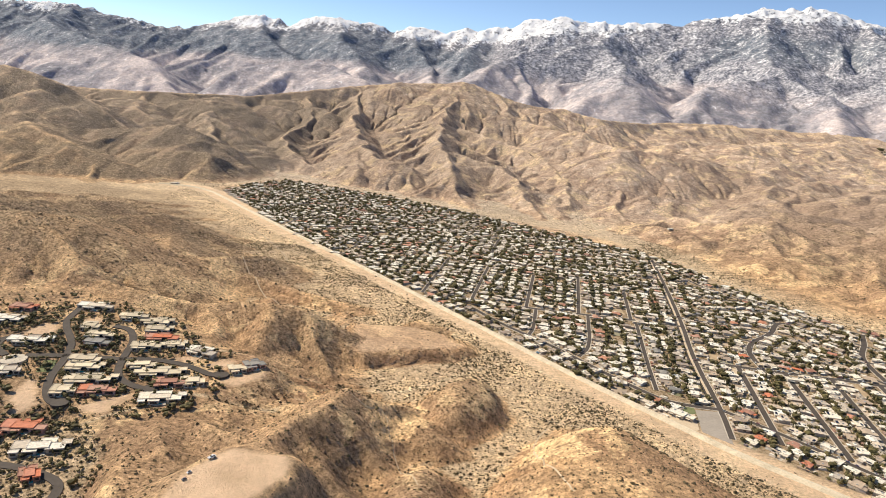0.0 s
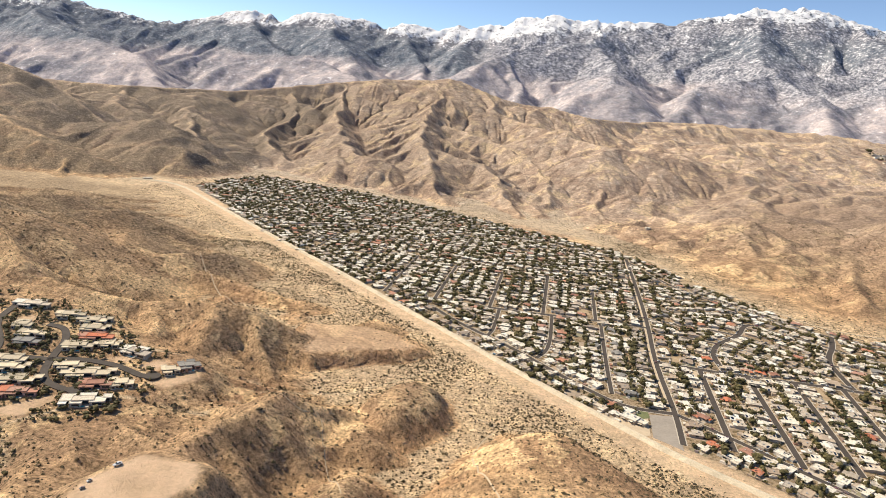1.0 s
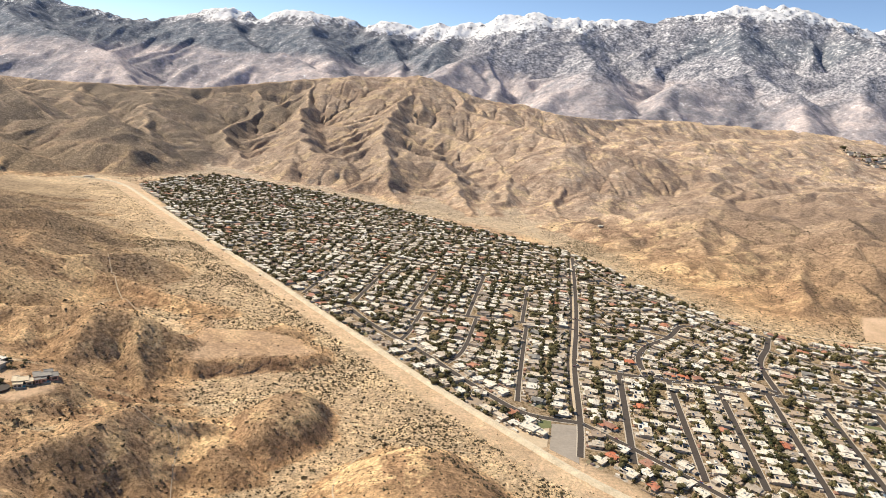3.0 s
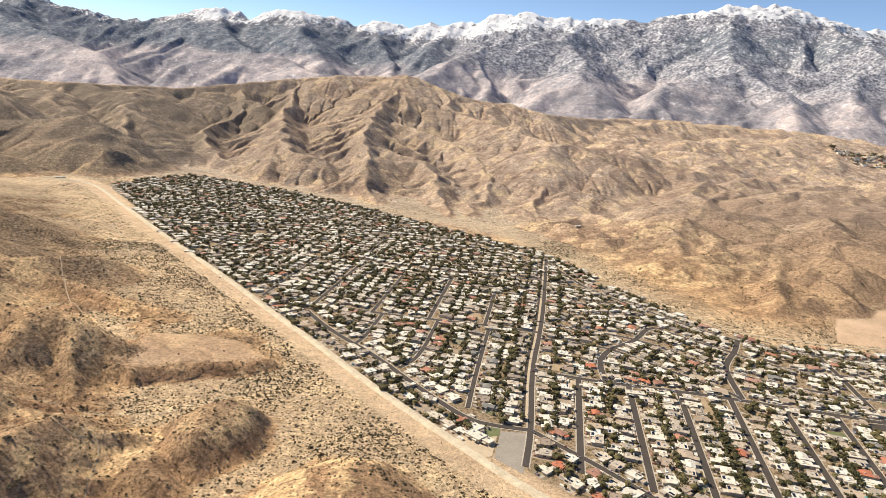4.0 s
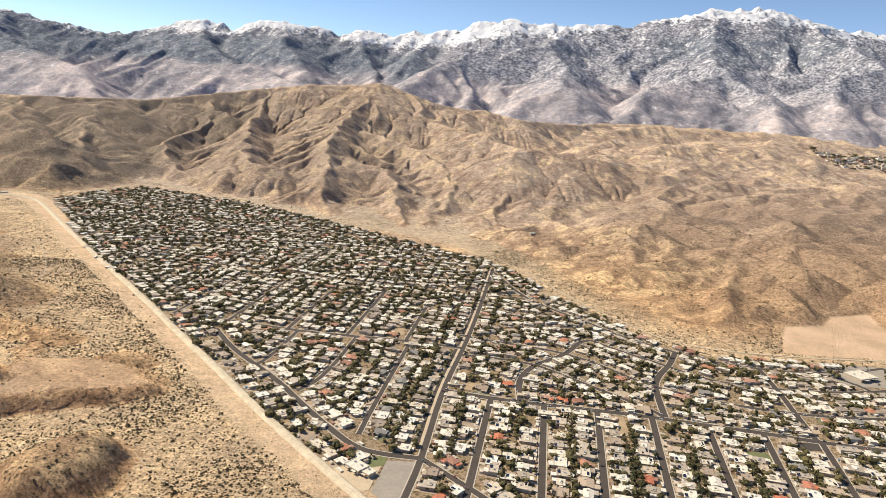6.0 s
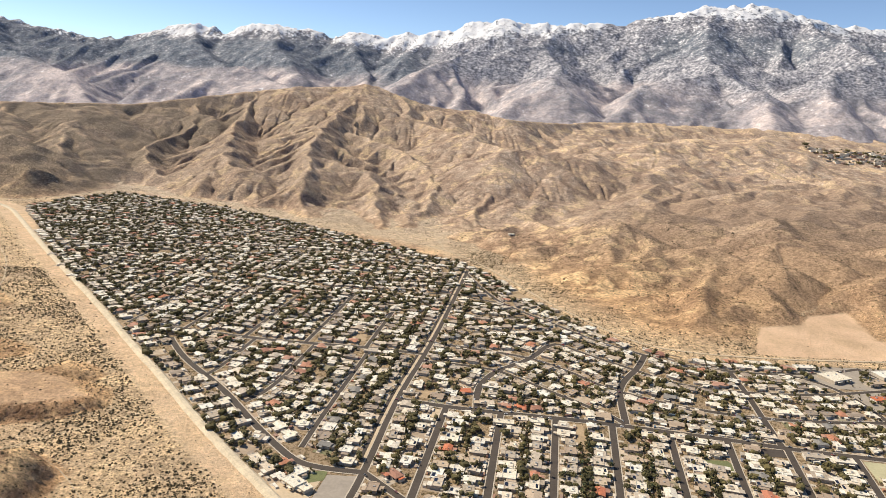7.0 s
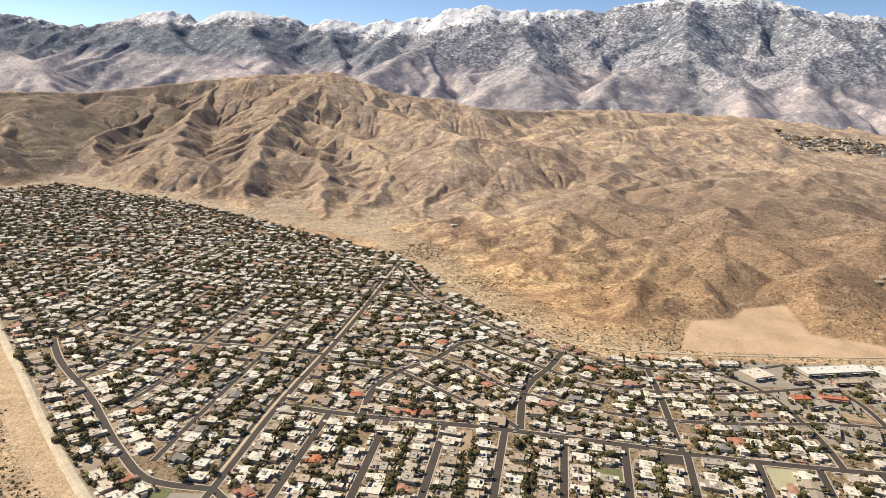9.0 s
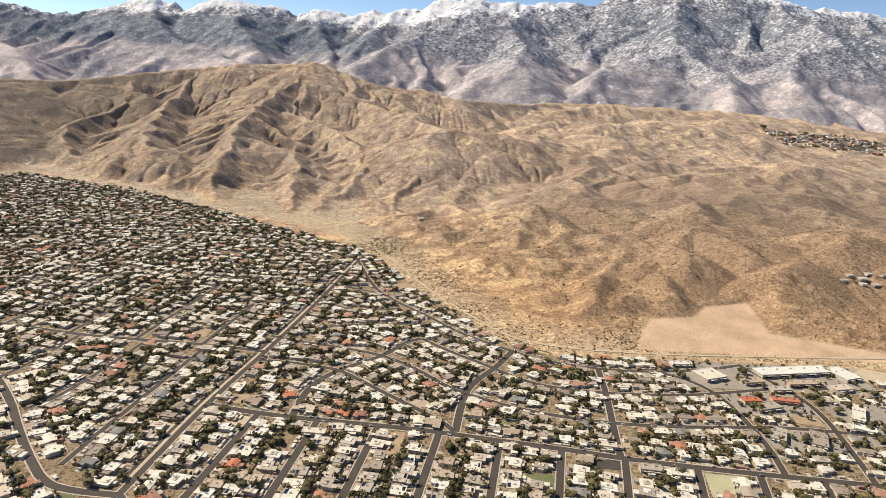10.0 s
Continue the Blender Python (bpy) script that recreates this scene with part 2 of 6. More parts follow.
def carve(h, xs, ys, fixed, rounds, rate, power=0.42):
    """Running water: fills pits, then wears the slopes down along the streams."""
    rows, cols = h.shape
    dx, dy = np.gradient(xs), np.gradient(ys)
    area = np.outer(dy, dx)
    index = np.arange(rows * cols).reshape(rows, cols)
    edge = np.zeros_like(fixed)
    edge[0], edge[-1], edge[:, 0], edge[:, -1] = True, True, True, True
    outlet = fixed | edge
    around = [(-1, -1), (-1, 0), (-1, 1), (0, -1), (0, 1), (1, -1), (1, 0), (1, 1)]
    # fill the pits by sweeping a water level down to the ground
    level = np.where(outlet, h, 1e6)
    for sweep in range(400):
        pad = np.pad(level, 1, constant_values=1e6)
        low = np.min([pad[1 + a:1 + a + rows, 1 + b:1 + b + cols] for a, b in around], axis=0) + 0.02
        newer = np.where(outlet, h, np.minimum(level, np.maximum(h, low)))
        if np.allclose(newer, level):
            break
        level = newer
    h = h + 0.25 * (level - h)
    for turn in range(rounds):
        pad = np.pad(h, 1, constant_values=1e6)
        best, rec, dist = np.zeros_like(h), index.copy(), np.ones_like(h)
        for a, b in around:
            far = np.hypot(a * dy[:, None], b * dx[None, :])
            slope = (h - pad[1 + a:1 + a + rows, 1 + b:1 + b + cols]) / far
            good = slope > best
            best = np.where(good, slope, best)
            rec = np.where(good, index + a * cols + b, rec)
            dist = np.where(good, far, dist)
        rec[outlet] = index[outlet]
        r, flow, order = rec.ravel().tolist(), area.ravel().tolist(), np.argsort(h, axis=None).tolist()
        for i in reversed(order):
            j = r[i]
            if j != i:
                flow[j] += flow[i]
        f = (rate * np.array(flow) ** power / dist.ravel()).tolist()
        z = h.ravel().tolist()
        for i in order:
            j = r[i]
            if j != i:
                z[i] = (z[i] + f[i] * z[j]) / (1 + f[i])
        h = np.array(z).reshape(rows, cols)
    return h, np.array(flow).reshape(rows, cols)


def spaced(stops):
    """Coordinates whose spacing changes evenly between the given (place, spacing) stops."""
    out = [stops[0][0]]
    while out[-1] < stops[-1][0]:
        out.append(out[-1] + np.interp(out[-1], [s[0] for s in stops], [s[1] for s in stops]))
    return np.array(out)


def sheet(name, xs, ys, h, mat, zones):
    rows, cols = h.shape
    me = bpy.data.meshes.new(name)
    gx, gy = np.meshgrid(xs, ys)
    co = np.stack([gx, gy, h], -1).reshape(-1, 3)
    i = np.arange(rows * cols).reshape(rows, cols)
    quads = np.stack([i[:-1, :-1], i[:-1, 1:], i[1:, 1:], i[1:, :-1]], -1).reshape(-1, 4)
    me.vertices.add(len(co))
    me.vertices.foreach_set("co", co.ravel())
    me.loops.add(quads.size)
    me.loops.foreach_set("vertex_index", quads.ravel())
    me.polygons.add(len(quads))
    me.polygons.foreach_set("loop_start", np.arange(len(quads)) * 4)
    me.update(calc_edges=True)
    me.polygons.foreach_set("use_smooth", np.ones(len(quads), bool))
    for key, values in zones.items():
        me.attributes.new(key, "FLOAT", "POINT").data.foreach_set("value", values.ravel().astype(np.float32))
    me.materials.append(mat)
    return tagged(new(name, me), kind="structure")


# the flood channel's bank, and the dirt track along the hills' foot
LEVEE = [(-470, 1090), (-410, 1088), (-366, 1052), (-332, 1008), (-205, 844), (-119, 737), (-42, 641), (15, 566), (50, 523), (84, 477), (121, 431), (151, 396), (179, 363),
         (204, 340), (226, 321), (300, 254), (460, 106)]
NORTH_VERGE = [(-432, 1397), (-292, 1288), (-83, 1168), (58, 1056), (159, 1011), (242, 950), (297, 846), (338, 735), (368, 680), (394, 634), (430, 616), (503, 612),
               (577, 617), (640, 622), (720, 628), (1100, 640)]
# the town's plain with its flood channel
FLAT = [(-398, 1098), (-200, 812), (-68, 648), (20, 522), (75, 450), (117, 397), (149, 359), (190, 318), (300, 213), (460, 60),
        (1300, 60), (1300, 640), (760, 626), (640, 618), (500, 612), (430, 614), (398, 630), (372, 675), (340, 730), (303, 812),
        (268, 920), (240, 962), (160, 1016), (58, 1062), (-83, 1172), (-285, 1290), (-345, 1212)]
BROAD = [  # wide swells under the hills: width, flank shape, crest line
    (760, 1.5, [(-1600, 2050, 70), (-1000, 1900, 76), (-657, 1900, 84), (-299, 2160, 120), (40, 2170, 140), (263, 2150, 112), (463, 2200, 96), (667, 2400, 96), (843, 2700, 100), (1190, 3000, 110)]),
    (620, 1.2, [(591, 1656, 66), (940, 2048, 86), (1349, 2384, 106), (1423, 2463, 122), (2100, 2600, 100)]),
    (420, 1.0, [(700, 2500, 80), (1000, 2700, 112), (1363, 2800, 134), (2000, 2850, 120)]),
    (330, 1.0, [(1120, 1520, 58), (910, 1260, 48), (730, 1010, 40), (660, 880, 30), (600, 810, 16)]),
    (280, 1.0, [(1500, 1110, 54), (1060, 910, 46), (810, 830, 36), (740, 790, 22)]),
]
RIDGES = [  # sharp crests: slope of the flanks, spacing of the side spurs, crest line
    # the tan range behind the town
    (0.46, 85, [(-1600, 2000, 112), (-1000, 1850, 112), (-801, 1780, 118), (-657, 1860, 124), (-591, 1950, 122), (-437, 2050, 150), (-299, 2150, 178), (-169, 2180, 196), (40, 2168, 212), (177, 2140, 170)]),
    (0.46, 85, [(177, 2140, 170), (263, 2140, 159), (351, 2150, 146), (463, 2200, 136), (667, 2400, 130), (843, 2700, 136), (1190, 3000, 144)]),
    (0.5, 60, [(107, 2150, 194), (178, 1949, 126), (280, 1750, 106), (394, 1497, 90), (352, 1425, 58), (322, 1340, 38), (296, 1200, 20), (290, 1090, 8)]),
    (0.5, 55, [(394, 1497, 90), (466, 1530, 82), (540, 1440, 54), (572, 1380, 42), (560, 1260, 24)]),
    (0.54, 55, [(40, 2168, 208), (-20, 1900, 138), (-37, 1681, 107), (-25, 1414, 61), (5, 1285, 46), (14, 1241, 42), (26, 1180, 20), (40, 1120, 6)]),
    (0.54, 48, [(-11, 1470, 60), (100, 1380, 46), (130, 1250, 32), (146, 1140, 14), (158, 1070, 4)]),
    (0.5, 50, [(20, 1750, 96), (150, 1600, 71), (215, 1450, 46), (222, 1300, 26), (200, 1170, 12), (190, 1080, 4)]),
    (0.5, 60, [(191, 2113, 150), (230, 1850, 98), (290, 1650, 68), (300, 1480, 38)]),
    (0.52, 58, [(-299, 2150, 170), (-260, 1800, 96), (-225, 1573, 70), (-156, 1370, 46), (-85, 1304, 41), (-66, 1235, 18), (-54, 1185, 5)]),
    (0.52, 46, [(-225, 1573, 66), (-195, 1400, 42), (-182, 1273, 24), (-182, 1225, 7)]),
    (0.52, 55, [(-437, 2050, 140), (-392, 1750, 70), (-400, 1560, 48), (-330, 1420, 28), (-250, 1330, 10)]),
    (0.52, 55, [(-657, 1860, 118), (-600, 1650, 84), (-520, 1450, 54), (-420, 1330, 24), (-340, 1290, 6)]),
    (0.5, 60, [(-801, 1780, 112), (-750, 1600, 84), (-651, 1541, 58), (-600, 1430, 44)]),
    (0.42, 110, [(-780, 1340, 50), (-666, 1340, 60), (-603, 1340, 68), (-535, 1335, 80), (-480, 1335, 62), (-438, 1335, 44), (-395, 1320, 22), (-350, 1295, 4)]),
    (0.44, 110, [(-580, 1260, 40), (-500, 1215, 38), (-435, 1205, 45), (-398, 1225, 32), (-368, 1245, 15), (-346, 1262, 3)]),
    (0.45, 80, [(-1450, 1420, 150), (-994, 1500, 161), (-920, 1500, 148), (-847, 1500, 126), (-748, 1450, 88), (-650, 1380, 38)]),
    (0.45, 60, [(-1000, 1280, 75), (-834, 1250, 61), (-740, 1200, 66), (-642, 1150, 48), (-532, 1120, 26), (-475, 1105, 8)]),
    # the lower range to the east
    (0.42, 60, [(591, 1656, 76), (620, 1450, 56), (684, 1329, 49), (560, 1128, 36), (500, 1050, 30), (440, 904, 25), (428, 840, 17), (424, 790, 6)]),
    (0.4, 45, [(480, 1080, 28), (403, 977, 21), (333, 991, 13), (312, 965, 5)]),
    (0.42, 40, [(580, 900, 24), (500, 760, 20), (480, 705, 17), (458, 680, 5)]),
    (0.34, 55, [(1120, 1520, 62), (910, 1260, 52), (730, 1010, 44), (660, 880, 34), (600, 810, 18), (575, 765, 8)]),
    (0.34, 55, [(1500, 1110, 58), (1060, 910, 50), (810, 830, 38), (740, 790, 22)]),
    # the near hills
    (0.5, 42, [(-900, 600, 92), (-560, 590, 85), (-311, 523, 60), (-262, 480, 44), (-242, 458, 30)]),
    (0.48, 34, [(-330, 640, 42), (-268, 612, 30), (-215, 600, 21), (-150, 577, 13), (-95, 556, 9), (-56, 548, 4)]),
    (0.42, 48, [(-560, 590, 78), (-470, 720, 36), (-451, 786, 25), (-415, 800, 19), (-370, 850, 6)]),
    (0.36, 36, [(-334, 714, 17), (-250, 700, 10), (-190, 690, 3)]),
    (0.36, 36, [(-560, 870, 16), (-440, 900, 10), (-360, 930, 3)]),
    (0.56, 30, [(-240, 470, 36), (-205, 462, 33), (-159, 452, 29), (-140, 452, 32), (-115, 450, 35), (-89, 452, 31), (-70, 455, 22), (-52, 464, 12)]),
    (0.62, 30, [(-159, 452, 29), (-148, 440, 28), (-141, 425, 26), (-132, 404, 19)]),
    (0.62, 30, [(-115, 450, 35), (-110, 435, 32), (-109, 420, 23), (-110, 404, 11)]),
    (0.62, 30, [(-89, 452, 31), (-83, 435, 24), (-77, 420, 13), (-73, 409, 4)]),
    (0.62, 30, [(-70, 455, 21), (-60, 440, 13), (-50, 429, 3)]),
    (0.54, 26, [(-80, 262, 30), (-72, 280, 30), (-65, 306, 29), (-56, 316, 29), (-49, 336, 29), (-42, 356, 24), (-38, 374, 12)]),
    (0.6, 26, [(-49, 336, 28), (-35, 325, 22), (-22, 314, 13), (-14, 306, 8)]),
    (0.6, 26, [(-42, 356, 23), (-28, 346, 16), (-16, 342, 7)]),
    (0.6, 26, [(-66, 304, 28), (-48, 288, 22), (-30, 272, 16)]),
    (0.56, 24, [(-72, 285, 28), (-95, 300, 24), (-118, 320, 18)]),
    (0.5, 22, [(-128, 340, 18), (-132, 310, 19), (-118, 280, 22)]),
]
# single hills: foot outline, top height, width of the flank
MOUNDS = [
    (10.5, 12, [(-60, 436), (-47, 430), (-13, 444), (20, 460), (36, 474), (36, 490), (30, 504), (-20, 512), (-70, 500)]),
    (8.0, 13, [(-36, 506), (-10, 496), (14, 506), (26, 520), (14, 536), (-20, 538)]),
    (17.0, 25, [(-11, 373), (2, 404), (31, 420), (50, 402), (54, 376), (43, 357), (27, 338), (10, 338)]),
    (9.0, 16, [(-22, 345), (-8, 363), (6, 365), (22, 352), (28, 328), (10, 316), (-6, 318)]),
    (7.0, 14, [(-34, 360), (-28, 384), (-8, 386), (-2, 366), (-10, 350)]),
    (14.0, 28, [(-30, 240), (-24, 300), (4, 318), (26, 300), (30, 240), (10, 200)]),
    (27.0, 56, [(34, 300), (57, 350), (80, 368), (101, 372), (124, 366), (142, 345), (176, 296), (220, 220), (80, 170), (20, 240)]),
]
# the dark rounded hill beyond the town's far corner
DARK_HILL = [(-760, 1270), (-560, 1190), (-430, 1140), (-385, 1180), (-352, 1258), (-350, 1290), (-430, 1370), (-560, 1400), (-760, 1400)]
# the graded cut above the road to the east
CUT = [(494, 622), (508, 652), (524, 680), (564, 688), (584, 711), (629, 724), (626, 694), (621, 663), (647, 655), (703, 638), (820, 632), (820, 624), (650, 620)]
# the shelf on which the hill villas stand
SHELF = [(-330, 350), (-310, 450), (-262, 458), (-200, 440), (-165, 425), (-140, 400), (-112, 392), (-95, 381), (-98, 364), (-120, 346), (-125, 322), (-150, 314), (-200, 310), (-260, 330)]
LOWER_SHELF = [(-250, 220), (-250, 305), (-170, 312), (-146, 290), (-132, 235), (-180, 200)]
PAD = [(-96, 226), (-93, 248), (-81, 268), (-55, 266), (-52, 252), (-64, 230)]

BARE_PLOTS = [[(-249, 388), (-244, 403), (-237, 406), (-230, 393), (-237, 387)], [(-213, 319), (-216, 340), (-209, 339), (-197, 318), (-204, 310)], [(-227, 411), (-221, 418), (-214, 420), (-212, 411)], [(-153, 377), (-147, 383), (-136, 384), (-139, 376)], [(-180, 319), (-158, 338), (-154, 334), (-163, 316)],
              [(-120, 359), (-97, 377), (-94, 371), (-108, 356)], [(-133, 374), (-124, 385), (-116, 384), (-120, 373)]]


# the built-up part of the plain
TOWN = [(-366, 1090), (-205, 848), (-108, 721), (-39, 643), (17, 566), (63, 505), (99, 461), (131, 423), (160, 397), (189, 372), (211, 350), (233, 332),
        (270, 318), (420, 330), (560, 372), (720, 430), (760, 606), (640, 604), (560, 606), (500, 600), (430, 602), (388, 622), (357, 690), (322, 752), (285, 846),
        (262, 885), (190, 942), (111, 1002), (24, 1072), (-80, 1148), (-186, 1198), (-296, 1240), (-340, 1170)]


def shelf_height(x, y):
    return 20.5 + 0.09 * (y - 378) - 0.03 * (x + 180)


def blurred(h, rounds):
    for turn in range(rounds):
        pad = np.pad(h, 1, mode="edge")
        h = 0.2 * (h + pad[:-2, 1:-1] + pad[2:, 1:-1] + pad[1:-1, :-2] + pad[1:-1, 2:])
    return h


def ground_shape(xs, ys):
    x, y = np.meshgrid(xs, ys)
    flat = ring_distance(x, y, FLAT)
    calm = step(700, 1200, y)
    bend = 9 + 17 * calm
    wx = x + bend * 1.4 * (fractal(x, y, 170, 2, 5) - 0.5) + bend * (fractal(x, y, 42, 2, 15) - 0.5)
    wy = y + bend * 1.4 * (fractal(x, y, 170, 2, 9) - 0.5) + bend * (fractal(x, y, 42, 2, 19) - 0.5)
    env = ridge_height(wx, wy, BROAD) * (0.62 + 0.38 * step(450, 750, x))
    lumps = fractal(x, y, 110, 4, 3, True)
    swell = fractal(x, y, 120, 4, 63, True)
    h = env * (0.84 + 0.22 * lumps) + 15 * np.maximum(swell - 0.3, 0) * step(20, 160, flat) * step(650, 250, abs(x - 700))
    h += 5 * fractal(x, y, 260, 3, 21) * step(60, 300, flat) * step(560, 800, y)
    sharp = np.full_like(h, -30.0)
    r = random.Random(17)
    for slope, spacing, line in RIDGES:
        near_by = line[0][1] < 900
        raise_crests(sharp, xs, ys, wx, wy, [line], slope * 1.25, 2.0 if near_by else 3.0)
        raise_crests(sharp, xs, ys, wx, wy, side_spurs(r, line, spacing, slope * 0.62, 1), slope * 1.75, 1.0)
    near = (x > -400) & (x < 320) & (y > 120) & (y < 640)
    px, py = x[near] + 9 * (fractal(x[near], y[near], 40, 3, 6) - 0.5), y[near] + 9 * (fractal(x[near], y[near], 40, 3, 8) - 0.5)
    for n, (top, width, ring) in enumerate(MOUNDS):
        f = np.clip(-ring_distance(px, py, ring) / width, 0, 1)
        if n == 0:
            top = top - 0.05 * (px + 50)
            f = np.clip(1.5 * f, 0, 1) ** 0.9
        sharp[near] = np.maximum(sharp[near], np.where(f > 0, top * f * (2 - f), -30))
    foot = 2.0 + 3.0 * calm
    h = np.maximum(h, 0.5 * (sharp + np.sqrt(sharp * sharp + foot * foot)) - 0.1 * foot)
    # knolls and short crests that fill the ground between the ridges
    knolls = np.full_like(h, -30.0)
    for x0, x1, y0, y1, count, rise in ((-900, 420, 1150, 2200, 90, 9), (250, 1400, 640, 2200, 380, 19), (-520, -60, 500, 900, 80, 9)):
        for k in range(count):
            cx, cy, turn, half = r.uniform(x0, x1), r.uniform(y0, y1), r.uniform(0, math.pi), r.uniform(18, 62)
            i, j = np.searchsorted(xs, cx), np.searchsorted(ys, cy)
            room = flat[j, i]
            if room < 45:
                continue
            top = h[j, i] + rise * r.uniform(0.35, 1.0) * min(1.0, room / 160)
            line = [(cx + math.cos(turn) * half * u + r.gauss(0, 6), cy + math.sin(turn) * half * u + r.gauss(0, 6), top - drop) for u, drop in ((-1, 6), (-0.4, 1.5), (0.2, 0), (1, 5))]
            raise_crests(knolls, xs, ys, wx, wy, [line], 0.42, 4.0)
            raise_crests(knolls, xs, ys, wx, wy, side_spurs(r, line, 34, 0.3, 0), 0.62, 2.0)
    h = np.maximum(h, knolls * step(20, 60, flat))
    west = step(1040, 1120, y) * step(-230, -330, x)
    h *= np.clip((1 - west) * step(-2, 28, flat) + west * np.clip(flat / 60, 0, 1) ** 0.8, 0, 1)
    apron = 15 * step(-20, -125, x) * step(478, 420, y) * step(150, 230, y) + 9 * step(60, -30, x) * step(300, 240, y) * step(0, 150, y)
    h = np.maximum(h - 0.8, apron) * step(-2500, -200, y)
    fixed = flat < 0
    h, flow = carve(h, xs, ys, fixed, 5, 0.1, 0.42)
    table = np.zeros_like(h)
    for top, width, ring in MOUNDS[:1]:
        table[near] = step(0.7, 1.0, np.clip(-ring_distance(px, py, ring) / width, 0, 1))
    h += 1.6 * (fractal(x, y, 16, 3, 41) - 0.5) * step(2, 14, h)
    h += 1.2 * (fractal(x, y, 13, 3, 43, True) - 0.5) * step(4, 14, h) * step(1000, 850, y) + 2.5 * (fractal(x, y, 42, 3, 45, True) - 0.5) * step(6, 24, h) * step(850, 1050, y)
    shelf = ring_distance(x, y, SHELF)
    h = h + (shelf_height(x, y) - h) * step(18, -3, shelf)
    lower = ring_distance(x, y, LOWER_SHELF)
    h = h + (11 + 0.05 * (y - 280) - h) * step(12, -3, lower)
    pad = ring_distance(x, y, PAD)
    h = h + (31 - h) * step(20, -1, pad)
    cut = ring_distance(x, y, CUT)
    h = h + (np.clip((y - 624) * 0.1, 0, 30) - h) * step(24, -4, cut)
    h = np.where(fixed, 0, h)
    gz, gx = np.gradient(h, ys, xs)
    slope = np.hypot(gx, gz)
    stream = np.log10(np.maximum(flow, 1))
    wash = step(3.4, 4.4, stream) * step(0.4, 0.12, slope) * 0.9
    wash = np.maximum(wash, step(2.2, 0.3, h - 0.75 * apron) * step(-40, 5, flat) * step(0.2, 0.06, slope) * 0.55)
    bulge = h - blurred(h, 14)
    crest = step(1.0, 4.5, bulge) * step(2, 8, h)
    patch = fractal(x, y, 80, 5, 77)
    # stone in random patches, plus some darkening on steep slopes and in hollows
    stone_and_hollow = step(0.4, 0.85, slope) * 0.15 + 0.5 * step(0.48, 0.54, patch) * step(2, 9, h) + 0.2 * step(-0.2, -1.5, bulge) * step(2, 9, h)
    bare = 0.5 * table * step(0.4, 0.2, slope) + 0.85 * step(1, -2, cut) + 0.95 * step(1.5, -1.5, pad)
    for ring in BARE_PLOTS:
        bare = bare + 0.85 * step(1.5, -1.5, ring_distance(x, y, ring))
    river, _ = segments_distance(x, y, LEVEE)
    bare = np.maximum(bare, 0.45 * step(19, 14, river) * (flat < 30) * (y < 1130))
    brown = np.clip(step(-330, -420, x - 0.12 * (y - 1200)) * step(820, 960, y) + 0.42 * step(420, 0, x) * step(1120, 1260, y) + 0.45 * step(-230, -360, x) * step(450, 520, y) * step(900, 700, y) + 0.4 * step(-60, -200, x) * step(620, 480, abs(y - 560) * 1.6) * step(4, 12, h) + 0.4 * step(5, 12, h) * step(560, 480, y) * step(62, 44, x) * step(-125, -95, x), 0, 1)
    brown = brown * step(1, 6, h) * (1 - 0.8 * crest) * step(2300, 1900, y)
    brown = np.maximum(brown, step(30, -15, ring_distance(x, y, DARK_HILL)))
    brown = np.maximum(brown, 0.78 * step(40, 100, river) * step(60, -60, x) * step(540, 640, y) * step(1120, 1000, y)) * (1 - np.clip(bare, 0, 1))
    bed, _ = segments_distance(x, y, LEVEE)
    wash = np.maximum(wash, 0.98 * step(21, 16, bed) * (flat < 30) * (y < 1130))
    verge, _ = segments_distance(x, y, NORTH_VERGE)
    wash = np.maximum(wash, np.maximum(0.5 * step(11, 5, verge), 0.45 * step(60, 15, verge) * (x > 240) * (x < 560)))
    wash = wash * (1 - np.clip(bare, 0, 1))
    scrub = np.clip(1 - bare, 0, 1) * np.clip(step(-30, 0, flat), 0, 1) * (1 - 0.6 * step(18, 14, bed))
    # grows with distance; weights the haze painted into the ground colour
    far_haze = step(800, 1300, y + 0.25 * x)
    return h, {"wash": wash, "stone_and_hollow": np.clip(stone_and_hollow, 0, 0.92) * (1 - np.clip(bare, 0, 1)), "bare": np.clip(bare, 0, 1), "scrub": scrub, "crest": crest, "brown": brown, "far_haze": far_haze, "town": 0.92 * step(4, -3, ring_distance(x, y, TOWN)), "rust": step(380, 620, x) * step(1700, 1100, y) * step(5, 60, flat)}


GX = spaced([(-6000, 300), (-1500, 20), (-900, 8), (-420, 3.0), (700, 3.0), (1100, 6), (2200, 16), (6000, 300)])
GY = spaced([(-4000, 400), (0, 40), (200, 4), (240, 2.7), (720, 2.9), (1150, 3.6), (1700, 4.2), (2300, 5.5), (2900, 20), (5000, 200)])
GH, GZONES = ground_shape(GX, GY)
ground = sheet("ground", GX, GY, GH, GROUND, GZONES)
tagged(ground, "tan eroded desert hills, sandy washes and town plain", "ground")


def height_at(x, y):
    i = min(max(int(np.searchsorted(GX, x)) - 1, 0), len(GX) - 2)
    j = min(max(int(np.searchsorted(GY, y)) - 1, 0), len(GY) - 2)
    fx, fy = (x - GX[i]) / (GX[i + 1] - GX[i]), (y - GY[j]) / (GY[j + 1] - GY[j])
    return float((GH[j, i] * (1 - fx) + GH[j, i + 1] * fx) * (1 - fy) + (GH[j + 1, i] * (1 - fx) + GH[j + 1, i + 1] * fx) * fy)


